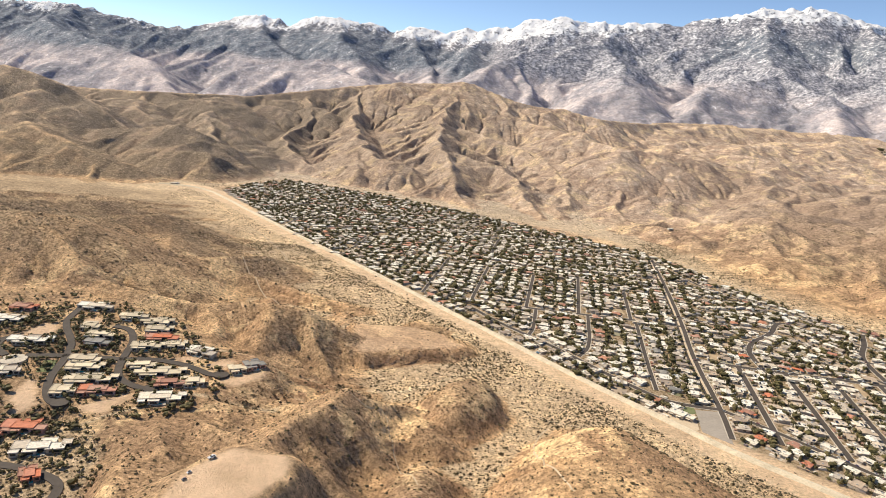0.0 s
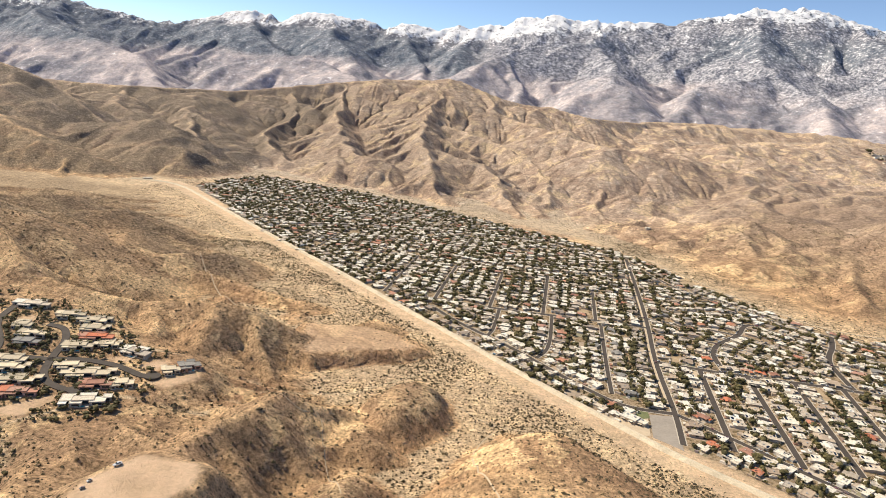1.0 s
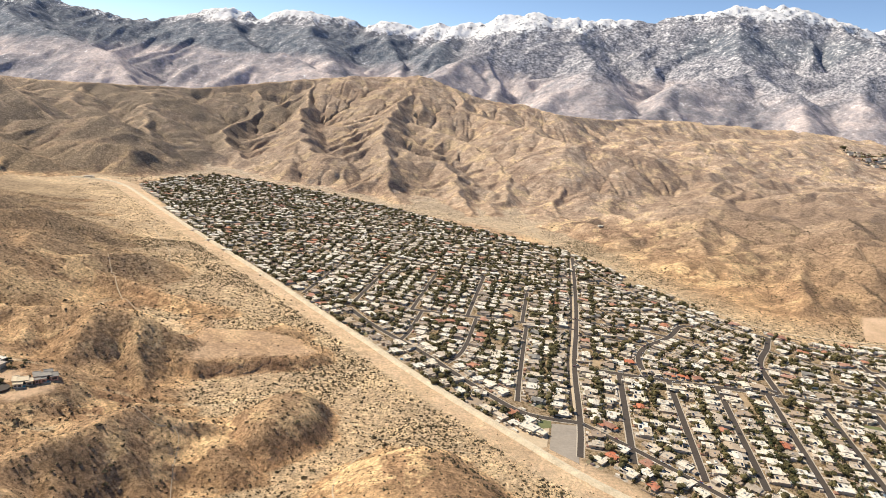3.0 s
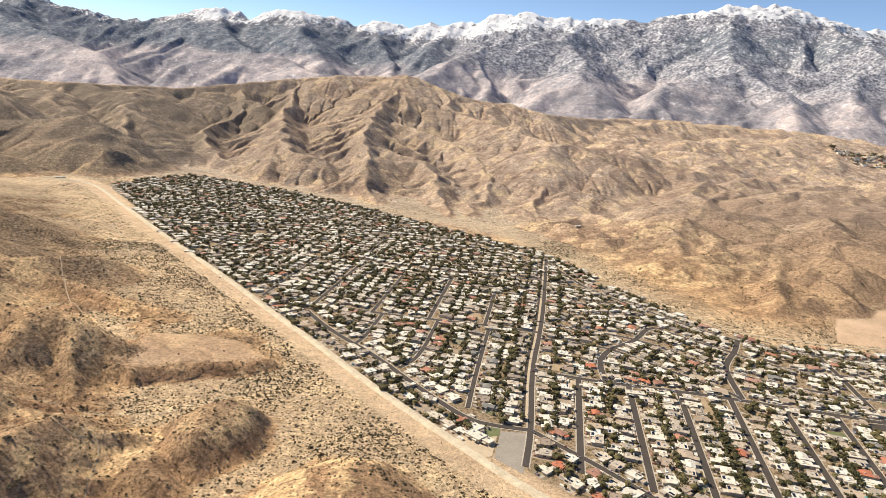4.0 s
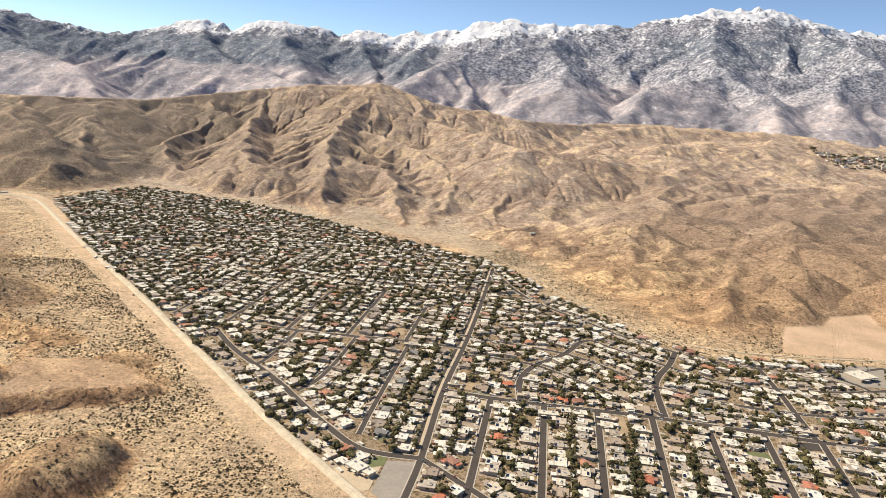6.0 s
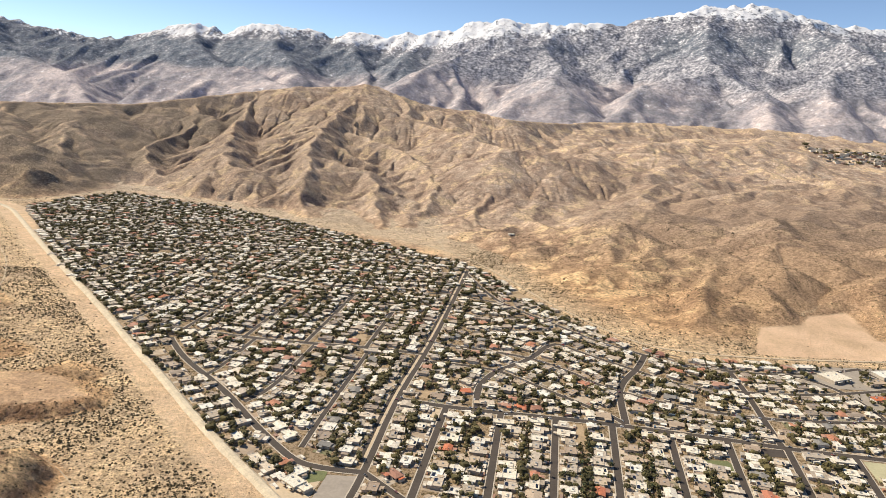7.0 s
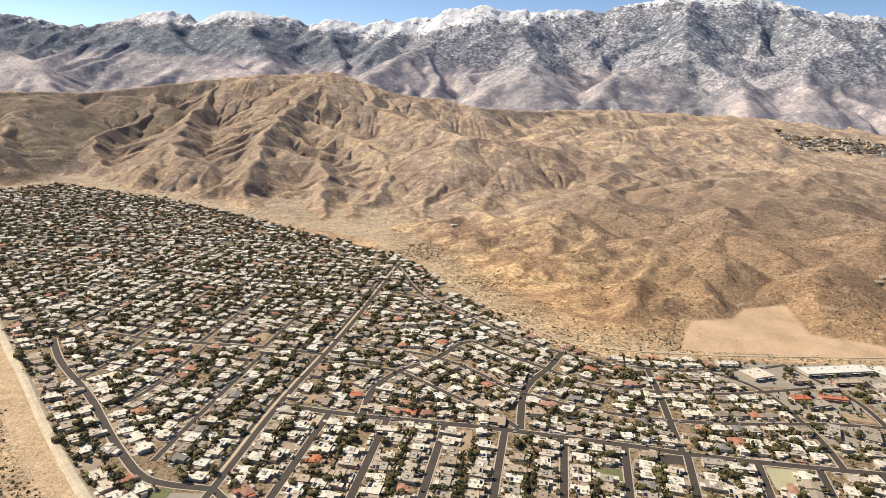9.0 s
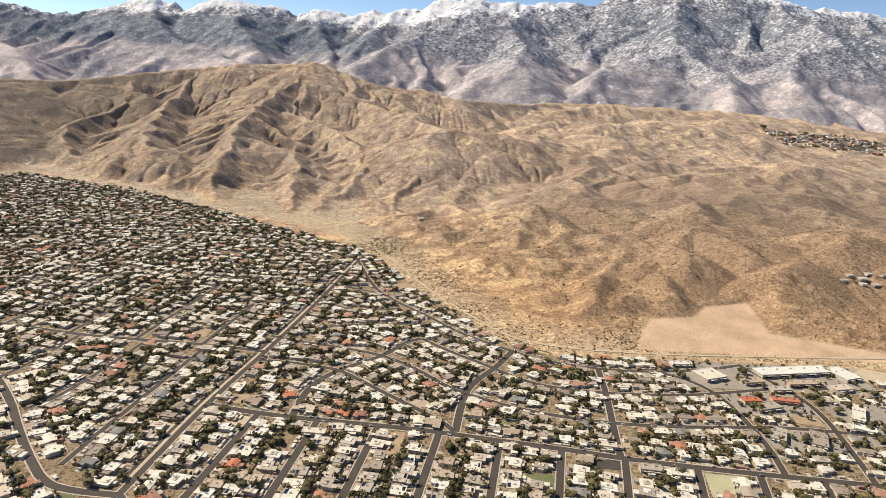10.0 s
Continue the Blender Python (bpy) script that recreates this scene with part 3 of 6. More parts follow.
# ---- the high range ----
CREST = [(-4300, 500), (-3100, 509), (-2602, 518), (-2389, 481), (-2067, 442), (-1886, 434), (-1704, 454), (-1520, 525), (-1374, 558), (-1157, 523), (-1011, 557), (-829, 586), (-609, 557), (-462, 521),
         (-353, 573), (-131, 541), (14, 572), (161, 588), (307, 615), (450, 669), (596, 696), (781, 690), (1003, 683), (1150, 703), (1444, 721), (1585, 782), (1731, 802), (1872, 853),
         (2019, 866), (2237, 897), (2389, 875), (2581, 845), (2776, 804), (2966, 799), (3148, 792), (4500, 690)]
SPURS = [
    [(-2602, 4700, 510), (-2444, 4200, 370), (-2021, 3800, 285), (-1604, 3500, 189), (-1350, 3250, 80)],
    [(-1374, 4700, 550), (-1180, 4300, 400), (-1000, 4000, 270)],
    [(-829, 4700, 580), (-700, 4300, 420), (-560, 3900, 270)],
    [(-353, 4700, 565), (-250, 4250, 350), (-150, 3700, 180)],
    [(161, 4700, 580), (60, 4300, 430), (-60, 4050, 300)],
    [(-1076, 3200, 124), (-940, 3400, 228), (-673, 3400, 278), (-402, 3100, 190), (-300, 2950, 100)],
    [(1003, 4700, 680), (780, 4200, 513), (338, 3900, 424), (159, 3600, 323), (34, 3300, 224), (-40, 3150, 110)],
    [(780, 4200, 500), (820, 3700, 380), (755, 3100, 258), (588, 3050, 205), (470, 2950, 110)],
    [(2019, 4700, 860), (1750, 4100, 600), (1590, 3600, 408), (1400, 3400, 352), (1190, 3300, 300), (1000, 3000, 170), (896, 2900, 120)],
    [(1590, 3600, 400), (1660, 3200, 300), (1600, 2900, 180)],
    [(2600, 4700, 835), (2382, 3600, 492), (2029, 3400, 402), (1900, 3100, 280), (1850, 2850, 140)],
    [(3148, 4700, 780), (3000, 3900, 520), (2700, 3300, 330)],
]


def range_shape(xs, ys):
    x, y = np.meshgrid(xs, ys)
    back = 4700
    away = np.abs(y - back)
    crest = np.interp(x, [p[0] for p in CREST], [p[1] for p in CREST])
    steady = step(60, 350, away)
    wx = x + steady * (150 * (fractal(x, y, 520, 2, 105) - 0.5) + 60 * (fractal(x, y, 130, 3, 115) - 0.5))
    wy = y + steady * (150 * (fractal(x, y, 520, 2, 109) - 0.5) + 60 * (fractal(x, y, 130, 3, 119) - 0.5))
    r = random.Random(23)
    h = np.full_like(x, 20.0)
    ridge = [(p[0], back, p[1]) for p in CREST]
    raise_crests(h, xs, ys, wx, wy, [ridge], 0.62, 4)
    raise_crests(h, xs, ys, wx, wy, side_spurs(r, ridge, 190, 0.42, 1), 0.9, 6)
    for line in SPURS:
        raise_crests(h, xs, ys, wx, wy, [line], 0.56, 8)
        raise_crests(h, xs, ys, wx, wy, side_spurs(r, line, 170, 0.36, 1), 0.85, 6)
    h = (h - 20) * step(2500, 2900, y) + 20
    fixed = h < 24
    h, flow = carve(h, xs, ys, fixed, 2, 0.03, 0.4)
    h += 16 * (fractal(x, y, 70, 3, 141) - 0.5) * step(40, 160, h) + (22 * (fractal(x, y, 140, 4, 121, True) - 0.5)) * step(40, 160, h) + 10 * (fractal(x, y, 34, 2, 145) - 0.5) * step(300, 450, h) + 42 * (fractal(x, y, 95, 3, 147, True) - 0.55) * step(380, 40, away)
    deep = np.interp(x, [-3000, -1800, -1550, -1374, -1150, -829, -462, -353, 600, 1000, 1444, 1585, 2019, 3100], [50, 15, 40, 120, 60, 110, 50, 120, 160, 120, 10, 60, 130, 90])
    snow = step(-20, 90, h - crest + deep + 120 * (fractal(x, y, 160, 4, 151) - 0.5)) * step(900, 400, away)
    east = step(50, 350, x)
    mottle = 160 * (fractal(x, y, 420, 4, 161) - 0.5)
    granite = np.maximum(step(230, 370, h + mottle) * east, 0.6 * step(250, 330, h) * step(-1500, -2000, x))
    forest = step(210, 300, h + mottle) * (1 - east) * step(3450, 3750, y)
    forest = np.maximum(forest, step(430, 520, h + mottle * 0.6) * step(700, 620, h + mottle * 0.6) * step(0.42, 0.56, fractal(x, y, 500, 3, 181)) * 0.85)
    speckle = 0.3 * granite * east * step(350, 520, h + mottle)
    return h, {"snow": np.maximum(1.3 * snow, speckle), "forest": forest * (1 - 0.8 * snow), "granite": granite}


MX = spaced([(-4300, 30), (-3000, 13), (3300, 13), (4500, 30)])
MY = spaced([(2450, 22), (3000, 13), (4880, 13)])
MH, MZONES = range_shape(MX, MY)
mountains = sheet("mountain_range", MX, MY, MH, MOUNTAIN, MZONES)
tagged(mountains, "distant rocky mountains with blue-grey haze painted in and snow-covered peaks", "mountains")


# ---- building blocks ----
def link_mesh(name, verts, faces, mat, parent=None, label="", indices=None):
    """One mesh object from plain lists; mat may be a list with a slot index for each face."""
    me = bpy.data.meshes.new(name)
    me.from_pydata(verts, [], faces)
    for one in mat if isinstance(mat, list) else [mat]:
        me.materials.append(one)
    if indices is not None:
        me.polygons.foreach_set("material_index", indices)
    me.update()
    ob = new(name, me)
    ob.parent = parent
    if label:
        tagged(ob, label)
    return ob


BOX = [(0, 3, 2, 1), (4, 5, 6, 7), (0, 1, 5, 4), (1, 2, 6, 5), (2, 3, 7, 6), (3, 0, 4, 7)]


class Shape:
    """Gathers boxes, prisms and strips into one mesh."""

    def __init__(self):
        self.verts, self.faces = [], []

    def add(self, verts, faces):
        n = len(self.verts)
        self.verts += verts
        self.faces += [tuple(i + n for i in f) for f in faces]
        return self

    def box(self, x0, y0, z0, x1, y1, z1, inset=0.0):
        """A box; inset draws the top's edges in."""
        k = inset
        return self.add([(x0, y0, z0), (x1, y0, z0), (x1, y1, z0), (x0, y1, z0),
                         (x0 + k, y0 + k, z1), (x1 - k, y0 + k, z1), (x1 - k, y1 - k, z1), (x0 + k, y1 - k, z1)], BOX)

    def gable(self, x0, y0, x1, y1, z0, rise, thick=0.14):
        m = (y0 + y1) / 2
        v = []
        for lift in (0, thick):
            v += [(x0, y0, z0 + lift), (x1, y0, z0 + lift), (x1, m, z0 + rise + lift), (x0, m, z0 + rise + lift), (x0, y1, z0 + lift), (x1, y1, z0 + lift)]
        return self.add(v, [(3, 2, 1, 0), (4, 5, 2, 3), (6, 7, 8, 9), (9, 8, 11, 10), (0, 1, 7, 6), (5, 4, 10, 11),
                            (1, 2, 8, 7), (2, 5, 11, 8), (3, 0, 6, 9), (4, 3, 9, 10), (0, 3, 4), (1, 5, 2)])

    def hip(self, x0, y0, x1, y1, z0, rise):
        m, k = (y0 + y1) / 2, min((y1 - y0) / 2, (x1 - x0) / 2 - 0.2)
        t = z0 + 0.12
        return self.add([(x0, y0, z0), (x1, y0, z0), (x1, y1, z0), (x0, y1, z0), (x0, y0, t), (x1, y0, t), (x1, y1, t), (x0, y1, t),
                         (x0 + k, m, z0 + rise), (x1 - k, m, z0 + rise)],
                        [(0, 3, 2, 1), (0, 1, 5, 4), (1, 2, 6, 5), (2, 3, 7, 6), (3, 0, 4, 7), (4, 5, 9, 8), (5, 6, 9), (6, 7, 8, 9), (7, 4, 8)])

    def parapet(self, x0, y0, x1, y1, z0, z1, w=0.22):
        """A flat roof inside a raised rim, in one closed skin."""
        v = []
        for k, z in ((0, z0), (0, z1), (w, z1), (w, z1 - 0.2)):
            v += [(x0 + k, y0 + k, z), (x1 - k, y0 + k, z), (x1 - k, y1 - k, z), (x0 + k, y1 - k, z)]
        f = [(4 * j + i, 4 * j + (i + 1) % 4, 4 * j + 4 + (i + 1) % 4, 4 * j + 4 + i) for j in range(3) for i in range(4)]
        return self.add(v, [(3, 2, 1, 0), (12, 13, 14, 15)] + f)

    def strip(self, line, half, z, depth=0.3, drape=None):
        """A slab that follows a line, with its sides going down."""
        n = len(line)
        v = []
        for i, (x, y) in enumerate(line):
            a, b = line[max(i - 1, 0)], line[min(i + 1, n - 1)]
            d = math.hypot(b[0] - a[0], b[1] - a[1]) or 1
            nx, ny = -(b[1] - a[1]) / d, (b[0] - a[0]) / d
            for s, low in ((1, 1), (1, 0), (-1, 0), (-1, 1)):
                px, py = x + nx * half * s, y + ny * half * s
                base = drape(px, py) if drape else 0.0
                v.append((px, py, base + z - (depth if low else 0)))
        f = []
        for i in range(n - 1):
            k = 4 * i
            f += [(k + j, k + 4 + j, k + 5 + j, k + 1 + j) for j in range(3)]
        f += [(0, 1, 2, 3), (4 * n - 1, 4 * n - 2, 4 * n - 3, 4 * n - 4)]
        return self.add(v, [tuple(reversed(q)) for q in f])

    def slab(self, ring, z, depth=0.2):
        n = len(ring)
        area = sum(a[0] * b[1] - b[0] * a[1] for a, b in zip(ring, ring[1:] + ring[:1]))
        ring = ring if area > 0 else ring[::-1]
        v = [(x, y, z) for x, y in ring] + [(x, y, z - depth) for x, y in ring]
        return self.add(v, [tuple(range(n))] + [(i, i + n, (i + 1) % n + n, (i + 1) % n) for i in range(n)])

    def put(self, name, mat, parent=None, label=""):
        return link_mesh(name, self.verts, self.faces, mat, parent, label)


def dense(line, gap=6.0):
    """The line with rounded bends and points at most gap apart."""
    pts = [Vector(p) for p in line]
    for turn in range(2):
        out = [pts[0]]
        for a, b in zip(pts, pts[1:]):
            out += [a.lerp(b, 0.25), a.lerp(b, 0.75)]
        pts = out + [pts[-1]]
    done = [pts[0]]
    for p in pts[1:]:
        while (p - done[-1]).length > gap:
            done.append(done[-1] + (p - done[-1]).normalized() * gap)
        if (p - done[-1]).length > 1.0:
            done.append(p)
    return [(p.x, p.y) for p in done]


def tint_material(name, stops, rough=0.85, source="object", scale=0.8, strength=0.3):
    """Paint whose colour is drawn from a range for each piece, with dust on it."""
    m, tree, sh = material(name)
    p = position(tree)
    src = tree.nodes.new("ShaderNodeObjectInfo").outputs["Random"] if source == "object" else tree.nodes.new("ShaderNodeNewGeometry").outputs["Random Per Island"]
    col = ramp(tree, src, stops)
    dust = ramp(tree, noise_of(tree, p, scale, 5, 0.65), [(0.3, 1 - strength), (0.65, 1.0)])
    col = mixed(tree, 1.0, col, dust, "MULTIPLY")
    tree.links.new(col, sh.inputs["Base Color"])
    sh.inputs["Roughness"].default_value = rough
    return m


def foliage(name, dark, light, source):
    m, tree, sh = material(name)
    src = tree.nodes.new("ShaderNodeObjectInfo").outputs["Random"] if source == "object" else tree.nodes.new("ShaderNodeNewGeometry").outputs["Random Per Island"]
    n = mixed(tree, 0.5, noise_of(tree, position(tree), 0.9, 3), noise_of(tree, position(tree), 4.5, 3, 0.7))
    col = ramp(tree, calc(tree, "ADD", calc(tree, "MULTIPLY", src, 0.6), calc(tree, "MULTIPLY", n, 0.45)), [(0.2, dark), (0.75, light)])
    tree.links.new(col, sh.inputs["Base Color"])
    sh.inputs["Roughness"].default_value = 0.75
    sh.inputs["Specular IOR Level"].default_value = 0.25
    return m


ASPHALT = plain("asphalt", (0.072, 0.056, 0.044), 0.9, 0.09, 0.3)
PAVING = plain("pale_concrete", (0.5, 0.43, 0.34), 0.9, 0.2, 0.25)
LEVEE_DIRT = plain("levee_dirt", (0.6, 0.5, 0.355), 0.95, 0.16, 0.32, bump=0.3)
TRACK = plain("track_dirt", (0.55, 0.43, 0.29), 0.95, 0.12, 0.2)
LOT_ASPHALT = plain("worn_lot_asphalt", (0.34, 0.29, 0.235), 0.9, 0.1, 0.2)
VACANT = plain("vacant_earth", (0.4, 0.29, 0.175), 0.95, 0.15, 0.3)
WHITE_ROOF = tint_material("white_roof", [(0, (0.89, 0.85, 0.74)), (0.25, (0.79, 0.71, 0.59)), (0.45, (0.88, 0.8, 0.64)), (0.7, (0.7, 0.58, 0.44)), (0.87, (0.52, 0.44, 0.35)), (1, (0.42, 0.34, 0.25))], strength=0.4)
TAN_ROOF = tint_material("tan_roof", [(0, (0.58, 0.46, 0.33)), (0.5, (0.5, 0.38, 0.27)), (1, (0.36, 0.27, 0.2))])
GREY_ROOF = tint_material("grey_shingle_roof", [(0, (0.2, 0.19, 0.175)), (1, (0.32, 0.29, 0.25))])
TILE_ROOF = tint_material("terracotta_roof", [(0, (0.6, 0.17, 0.07)), (0.5, (0.48, 0.27, 0.19)), (1, (0.36, 0.17, 0.11))])
STUCCO = tint_material("stucco", [(0, (0.62, 0.55, 0.45)), (0.5, (0.5, 0.41, 0.31)), (1, (0.72, 0.68, 0.6))])
PINK_WALL = plain("salmon_stucco", (0.58, 0.33, 0.26), 0.9, 0.5, 0.2)
GLASS = plain("dark_window_glass", (0.035, 0.04, 0.045), 0.12, 0.5, 0.1)
DOOR_PAINT = tint_material("door_paint", [(0, (0.3, 0.2, 0.13)), (0.5, (0.55, 0.5, 0.43)), (1, (0.12, 0.13, 0.14))])
METAL = plain("grey_metal", (0.45, 0.45, 0.44), 0.5, 1.0, 0.15, metal=0.6)
SOLAR = plain("solar_cells", (0.018, 0.022, 0.04), 0.2, 1.0, 0.2)
POOL_WATER = plain("pool_water", (0.06, 0.42, 0.42), 0.08, 0.5, 0.15)
CAR_PAINT = tint_material("car_paint", [(0, (0.75, 0.75, 0.74)), (0.4, (0.7, 0.7, 0.7)), (0.5, (0.1, 0.1, 0.11)), (0.75, (0.3, 0.3, 0.31)), (0.85, (0.35, 0.05, 0.04)), (1, (0.08, 0.12, 0.25))], 0.3)
RUBBER = plain("tyre_rubber", (0.03, 0.03, 0.03), 0.9)
BARK = plain("bark", (0.16, 0.115, 0.08), 0.95, 2.0)
LEAF = foliage("tree_leaves", (0.042, 0.039, 0.017), (0.165, 0.14, 0.058), "object")
LEAF_FAR = foliage("town_leaves", (0.04, 0.036, 0.015), (0.145, 0.118, 0.046), "island")
PALM_LEAF = foliage("palm_leaves", (0.04, 0.055, 0.022), (0.1, 0.115, 0.05), "object")
SCRUB = foliage("desert_scrub", (0.055, 0.043, 0.024), (0.14, 0.105, 0.052), "island")
CREAM_ROOF = plain("cream_roof", (0.72, 0.6, 0.42), 0.85, 0.35, 0.18, "object")
YARDS = tint_material("yards", [(0, (0.56, 0.44, 0.32)), (0.3, (0.42, 0.31, 0.21)), (0.5, (0.64, 0.52, 0.39)), (0.7, (0.34, 0.25, 0.17)), (0.85, (0.2, 0.19, 0.09)), (1, (0.5, 0.41, 0.32))], 0.95, "island", 0.25, 0.35)
BLOCK_WALL = tint_material("block_wall", [(0, (0.5, 0.42, 0.33)), (1, (0.38, 0.3, 0.23))], 0.9, "island")

# ---- the flood bank, tracks and streets ----
line = dense(LEVEE, 8)
half_top, half_foot, bank_h = 1.3, 3.4, 1.4
bank_verts, bank_faces = [], []
for i, (x, y) in enumerate(line):
    a, b = line[max(i - 1, 0)], line[min(i + 1, len(line) - 1)]
    d = math.hypot(b[0] - a[0], b[1] - a[1])
    nx, ny = -(b[1] - a[1]) / d, (b[0] - a[0]) / d
    wob = random.uniform(-0.25, 0.25)
    bank_verts += [(x + nx * o, y + ny * o, z) for o, z in ((half_foot + wob, -0.2), (half_top, bank_h), (-half_top, bank_h), (-half_foot + wob, -0.2))]
for i in range(len(line) - 1):
    bank_faces += [(4 * i + j, 4 * i + 1 + j, 4 * i + 5 + j, 4 * i + 4 + j) for j in range(3)]
tagged(link_mesh("flood_bank", bank_verts, bank_faces, LEVEE_DIRT), "pale graded earth flood bank along the sandy channel", "bank", kind="structure")


def track(name, line, half, lift=0.16):
    s = Shape().strip(dense(line, 1.3), half, lift, 0.9, height_at)
    return tagged(s.put(name, TRACK), "pale dirt track across the desert", "track", kind="structure")


track("dirt_track", [(x + 3, y + 2) for x, y in NORTH_VERGE[1:]], 1.3, 0.35)
track("dirt_track", [(242, 952), (238, 990), (228, 1040), (240, 1100), (236, 1150)], 1.0, 0.35)

for half, points in ((0.45, [(-48, 351), (-33, 347), (-21, 354), (-15, 324), (1, 281)]), (0.6, [(75, 372), (67, 361), (60, 337), (61, 305), (70, 270)]), (0.4, [(631, 935), (632, 882), (621, 836), (612, 810), (600, 796)]),
                     (0.7, [(-244, 829), (-209, 784), (-160, 697), (-157, 662)]), (0.6, [(-191, 627), (-150, 560), (-116, 532), (-95, 530)]),
                     (1.3, [(470, 1180), (537, 1233), (590, 1248), (652, 1253), (711, 1225)]), (0.6, [(20, 420), (50, 405), (70, 380), (95, 376), (130, 372)])):
    track("dirt_track", points, half * (0.55 if half < 0.7 else 0.85), 0.16 if points[0][1] < 500 else 0.35)

MAIN = [(268, 846), (241, 681), (224, 588), (206, 506), (194, 416), (186, 378)]
ROADS = {
    "main": (1.75, MAIN),
    "cross_west": (2.2, [(-12, 618), (42, 611), (90, 599), (137, 595), (185, 592), (222, 585)]),
    "perimeter": (2.1, [(30, 592), (35, 583), (55, 552), (96, 507), (123, 468), (143, 442), (158, 425), (172, 420), (194, 418)]),
    "cross_east": (2.4, [(206, 506), (229, 500), (257, 495), (287, 492), (333, 487), (372, 479), (408, 473), (437, 466), (475, 460), (524, 454), (600, 446), (700, 436)]),
    "south": (1.9, [(194, 418), (211, 400), (225, 386), (250, 356), (276, 326)]),
    "bend": (2.2, [(257, 495), (259, 526), (266, 545), (276, 561), (305, 588), (320, 616), (331, 623)]),
    "arc_a": (1.9, [(221, 614), (243, 606), (272, 599), (305, 588), (328, 567), (350, 539), (367, 529), (390, 517), (416, 509), (445, 504), (482, 503), (529, 507), (560, 508), (600, 503), (700, 495)]),
    "arc_b": (1.8, [(221, 571), (245, 569), (265, 564), (276, 561), (290, 548), (307, 531), (328, 511), (341, 499), (349, 486)]),
    "arc_c": (1.8, [(266, 832), (288, 740), (310, 705), (338, 672), (359, 640), (395, 609), (417, 593), (455, 582), (492, 581), (536, 590), (568, 602)]),
    "arc_d": (1.8, [(331, 623), (353, 599), (379, 577), (395, 560), (413, 550), (445, 544), (498, 545), (541, 555), (587, 567), (660, 566)]),
    "link_a": (2.2, [(397, 606), (383, 578), (370, 560), (359, 540), (354, 517), (349, 487)]),
    "link_b": (2.0, [(455, 582), (450, 542), (443, 504), (437, 467)]),
    "link_c": (1.9, [(500, 581), (517, 570), (528, 548), (529, 508), (527, 480), (522, 455)]),
    "link_d": (1.9, [(566, 600), (578, 570), (585, 545), (584, 520), (577, 489), (568, 450)]),
}
for i, (top, low) in enumerate([((238, 499), (215, 376)), ((272, 494), (250, 364)), ((306, 491), (281, 360)), ((340, 486), (314, 358)), ((373, 479), (348, 358)),
                                ((406, 473), (380, 362)), ((439, 466), (414, 366)), ((476, 460), (452, 372)), ((508, 456), (486, 380)), ((541, 452), (520, 392))]):
    ROADS["row_%d" % i] = (1.9, [top, low])
GRID_U = Vector((0.165, 0.986))
for i, (x, y, length) in enumerate([(-14, 620, 150), (33, 612, 130), (83, 601, 120), (131, 596, 135), (178, 593, 90), (-110, 735, 110), (-206, 865, 90), (60, 800, 90)]):
    end = Vector((x, y)) + GRID_U * length
    ROADS["grid_%d" % i] = (1.5, [(x, y), (end.x, end.y)])
for i, points in enumerate([[(182, 592), (164, 483), (158, 440)], [(139, 594), (126, 513), (113, 491)], [(92, 599), (84, 545), (78, 528)], [(48, 770), (100, 750), (165, 745), (252, 748)],
                            [(-190, 850), (-60, 900), (60, 905), (170, 900)], [(-270, 985), (-150, 1040), (-40, 1060)], [(262, 640), (300, 650), (345, 655)], [(252, 745), (292, 728)], [(246, 700), (275, 676), (318, 690)]]):
    ROADS["lane_%d" % i] = (1.4, points)

ROAD_LINES = {}
for n, (key, (half, points)) in enumerate(ROADS.items()):
    line = dense(points, 6)
    ROAD_LINES[key] = (half, line)
    z = 0.16 + 0.004 * n
    road = Shape().strip(line, half, z, 0.4).put("road", ASPHALT)
    tagged(road, "worn dark asphalt town street", "road", kind="structure")
    edge = Shape()
    for side in (1, -1):
        off = []
        for i, (x, y) in enumerate(line):
            a, b = line[max(i - 1, 0)], line[min(i + 1, len(line) - 1)]
            d = math.hypot(b[0] - a[0], b[1] - a[1]) or 1
            off.append((x - side * (b[1] - a[1]) / d * (half + 0.35), y + side * (b[0] - a[0]) / d * (half + 0.35)))
        edge.strip(off, 0.33, 0.11 + 0.0007 * n, 0.3)
    tagged(edge.put("kerb", PAVING), "pale concrete kerb and gutter along the street", "kerb", kind="structure")

# the frontage lane beside the main street
side_line = [(x - 4.75, y + 0.8) for x, y in dense(MAIN, 6) if y > 428]
tagged(Shape().strip(side_line, 1.05, 0.1, 0.3).put("road", ASPHALT), "narrow dark frontage lane beside the main street", "road", kind="structure")
tagged(Shape().strip([(x + 1.95, y - 0.3) for x, y in side_line], 0.75, 0.15, 0.3).put("verge", TRACK), "pale verge between main street and frontage lane", "verge", kind="structure")

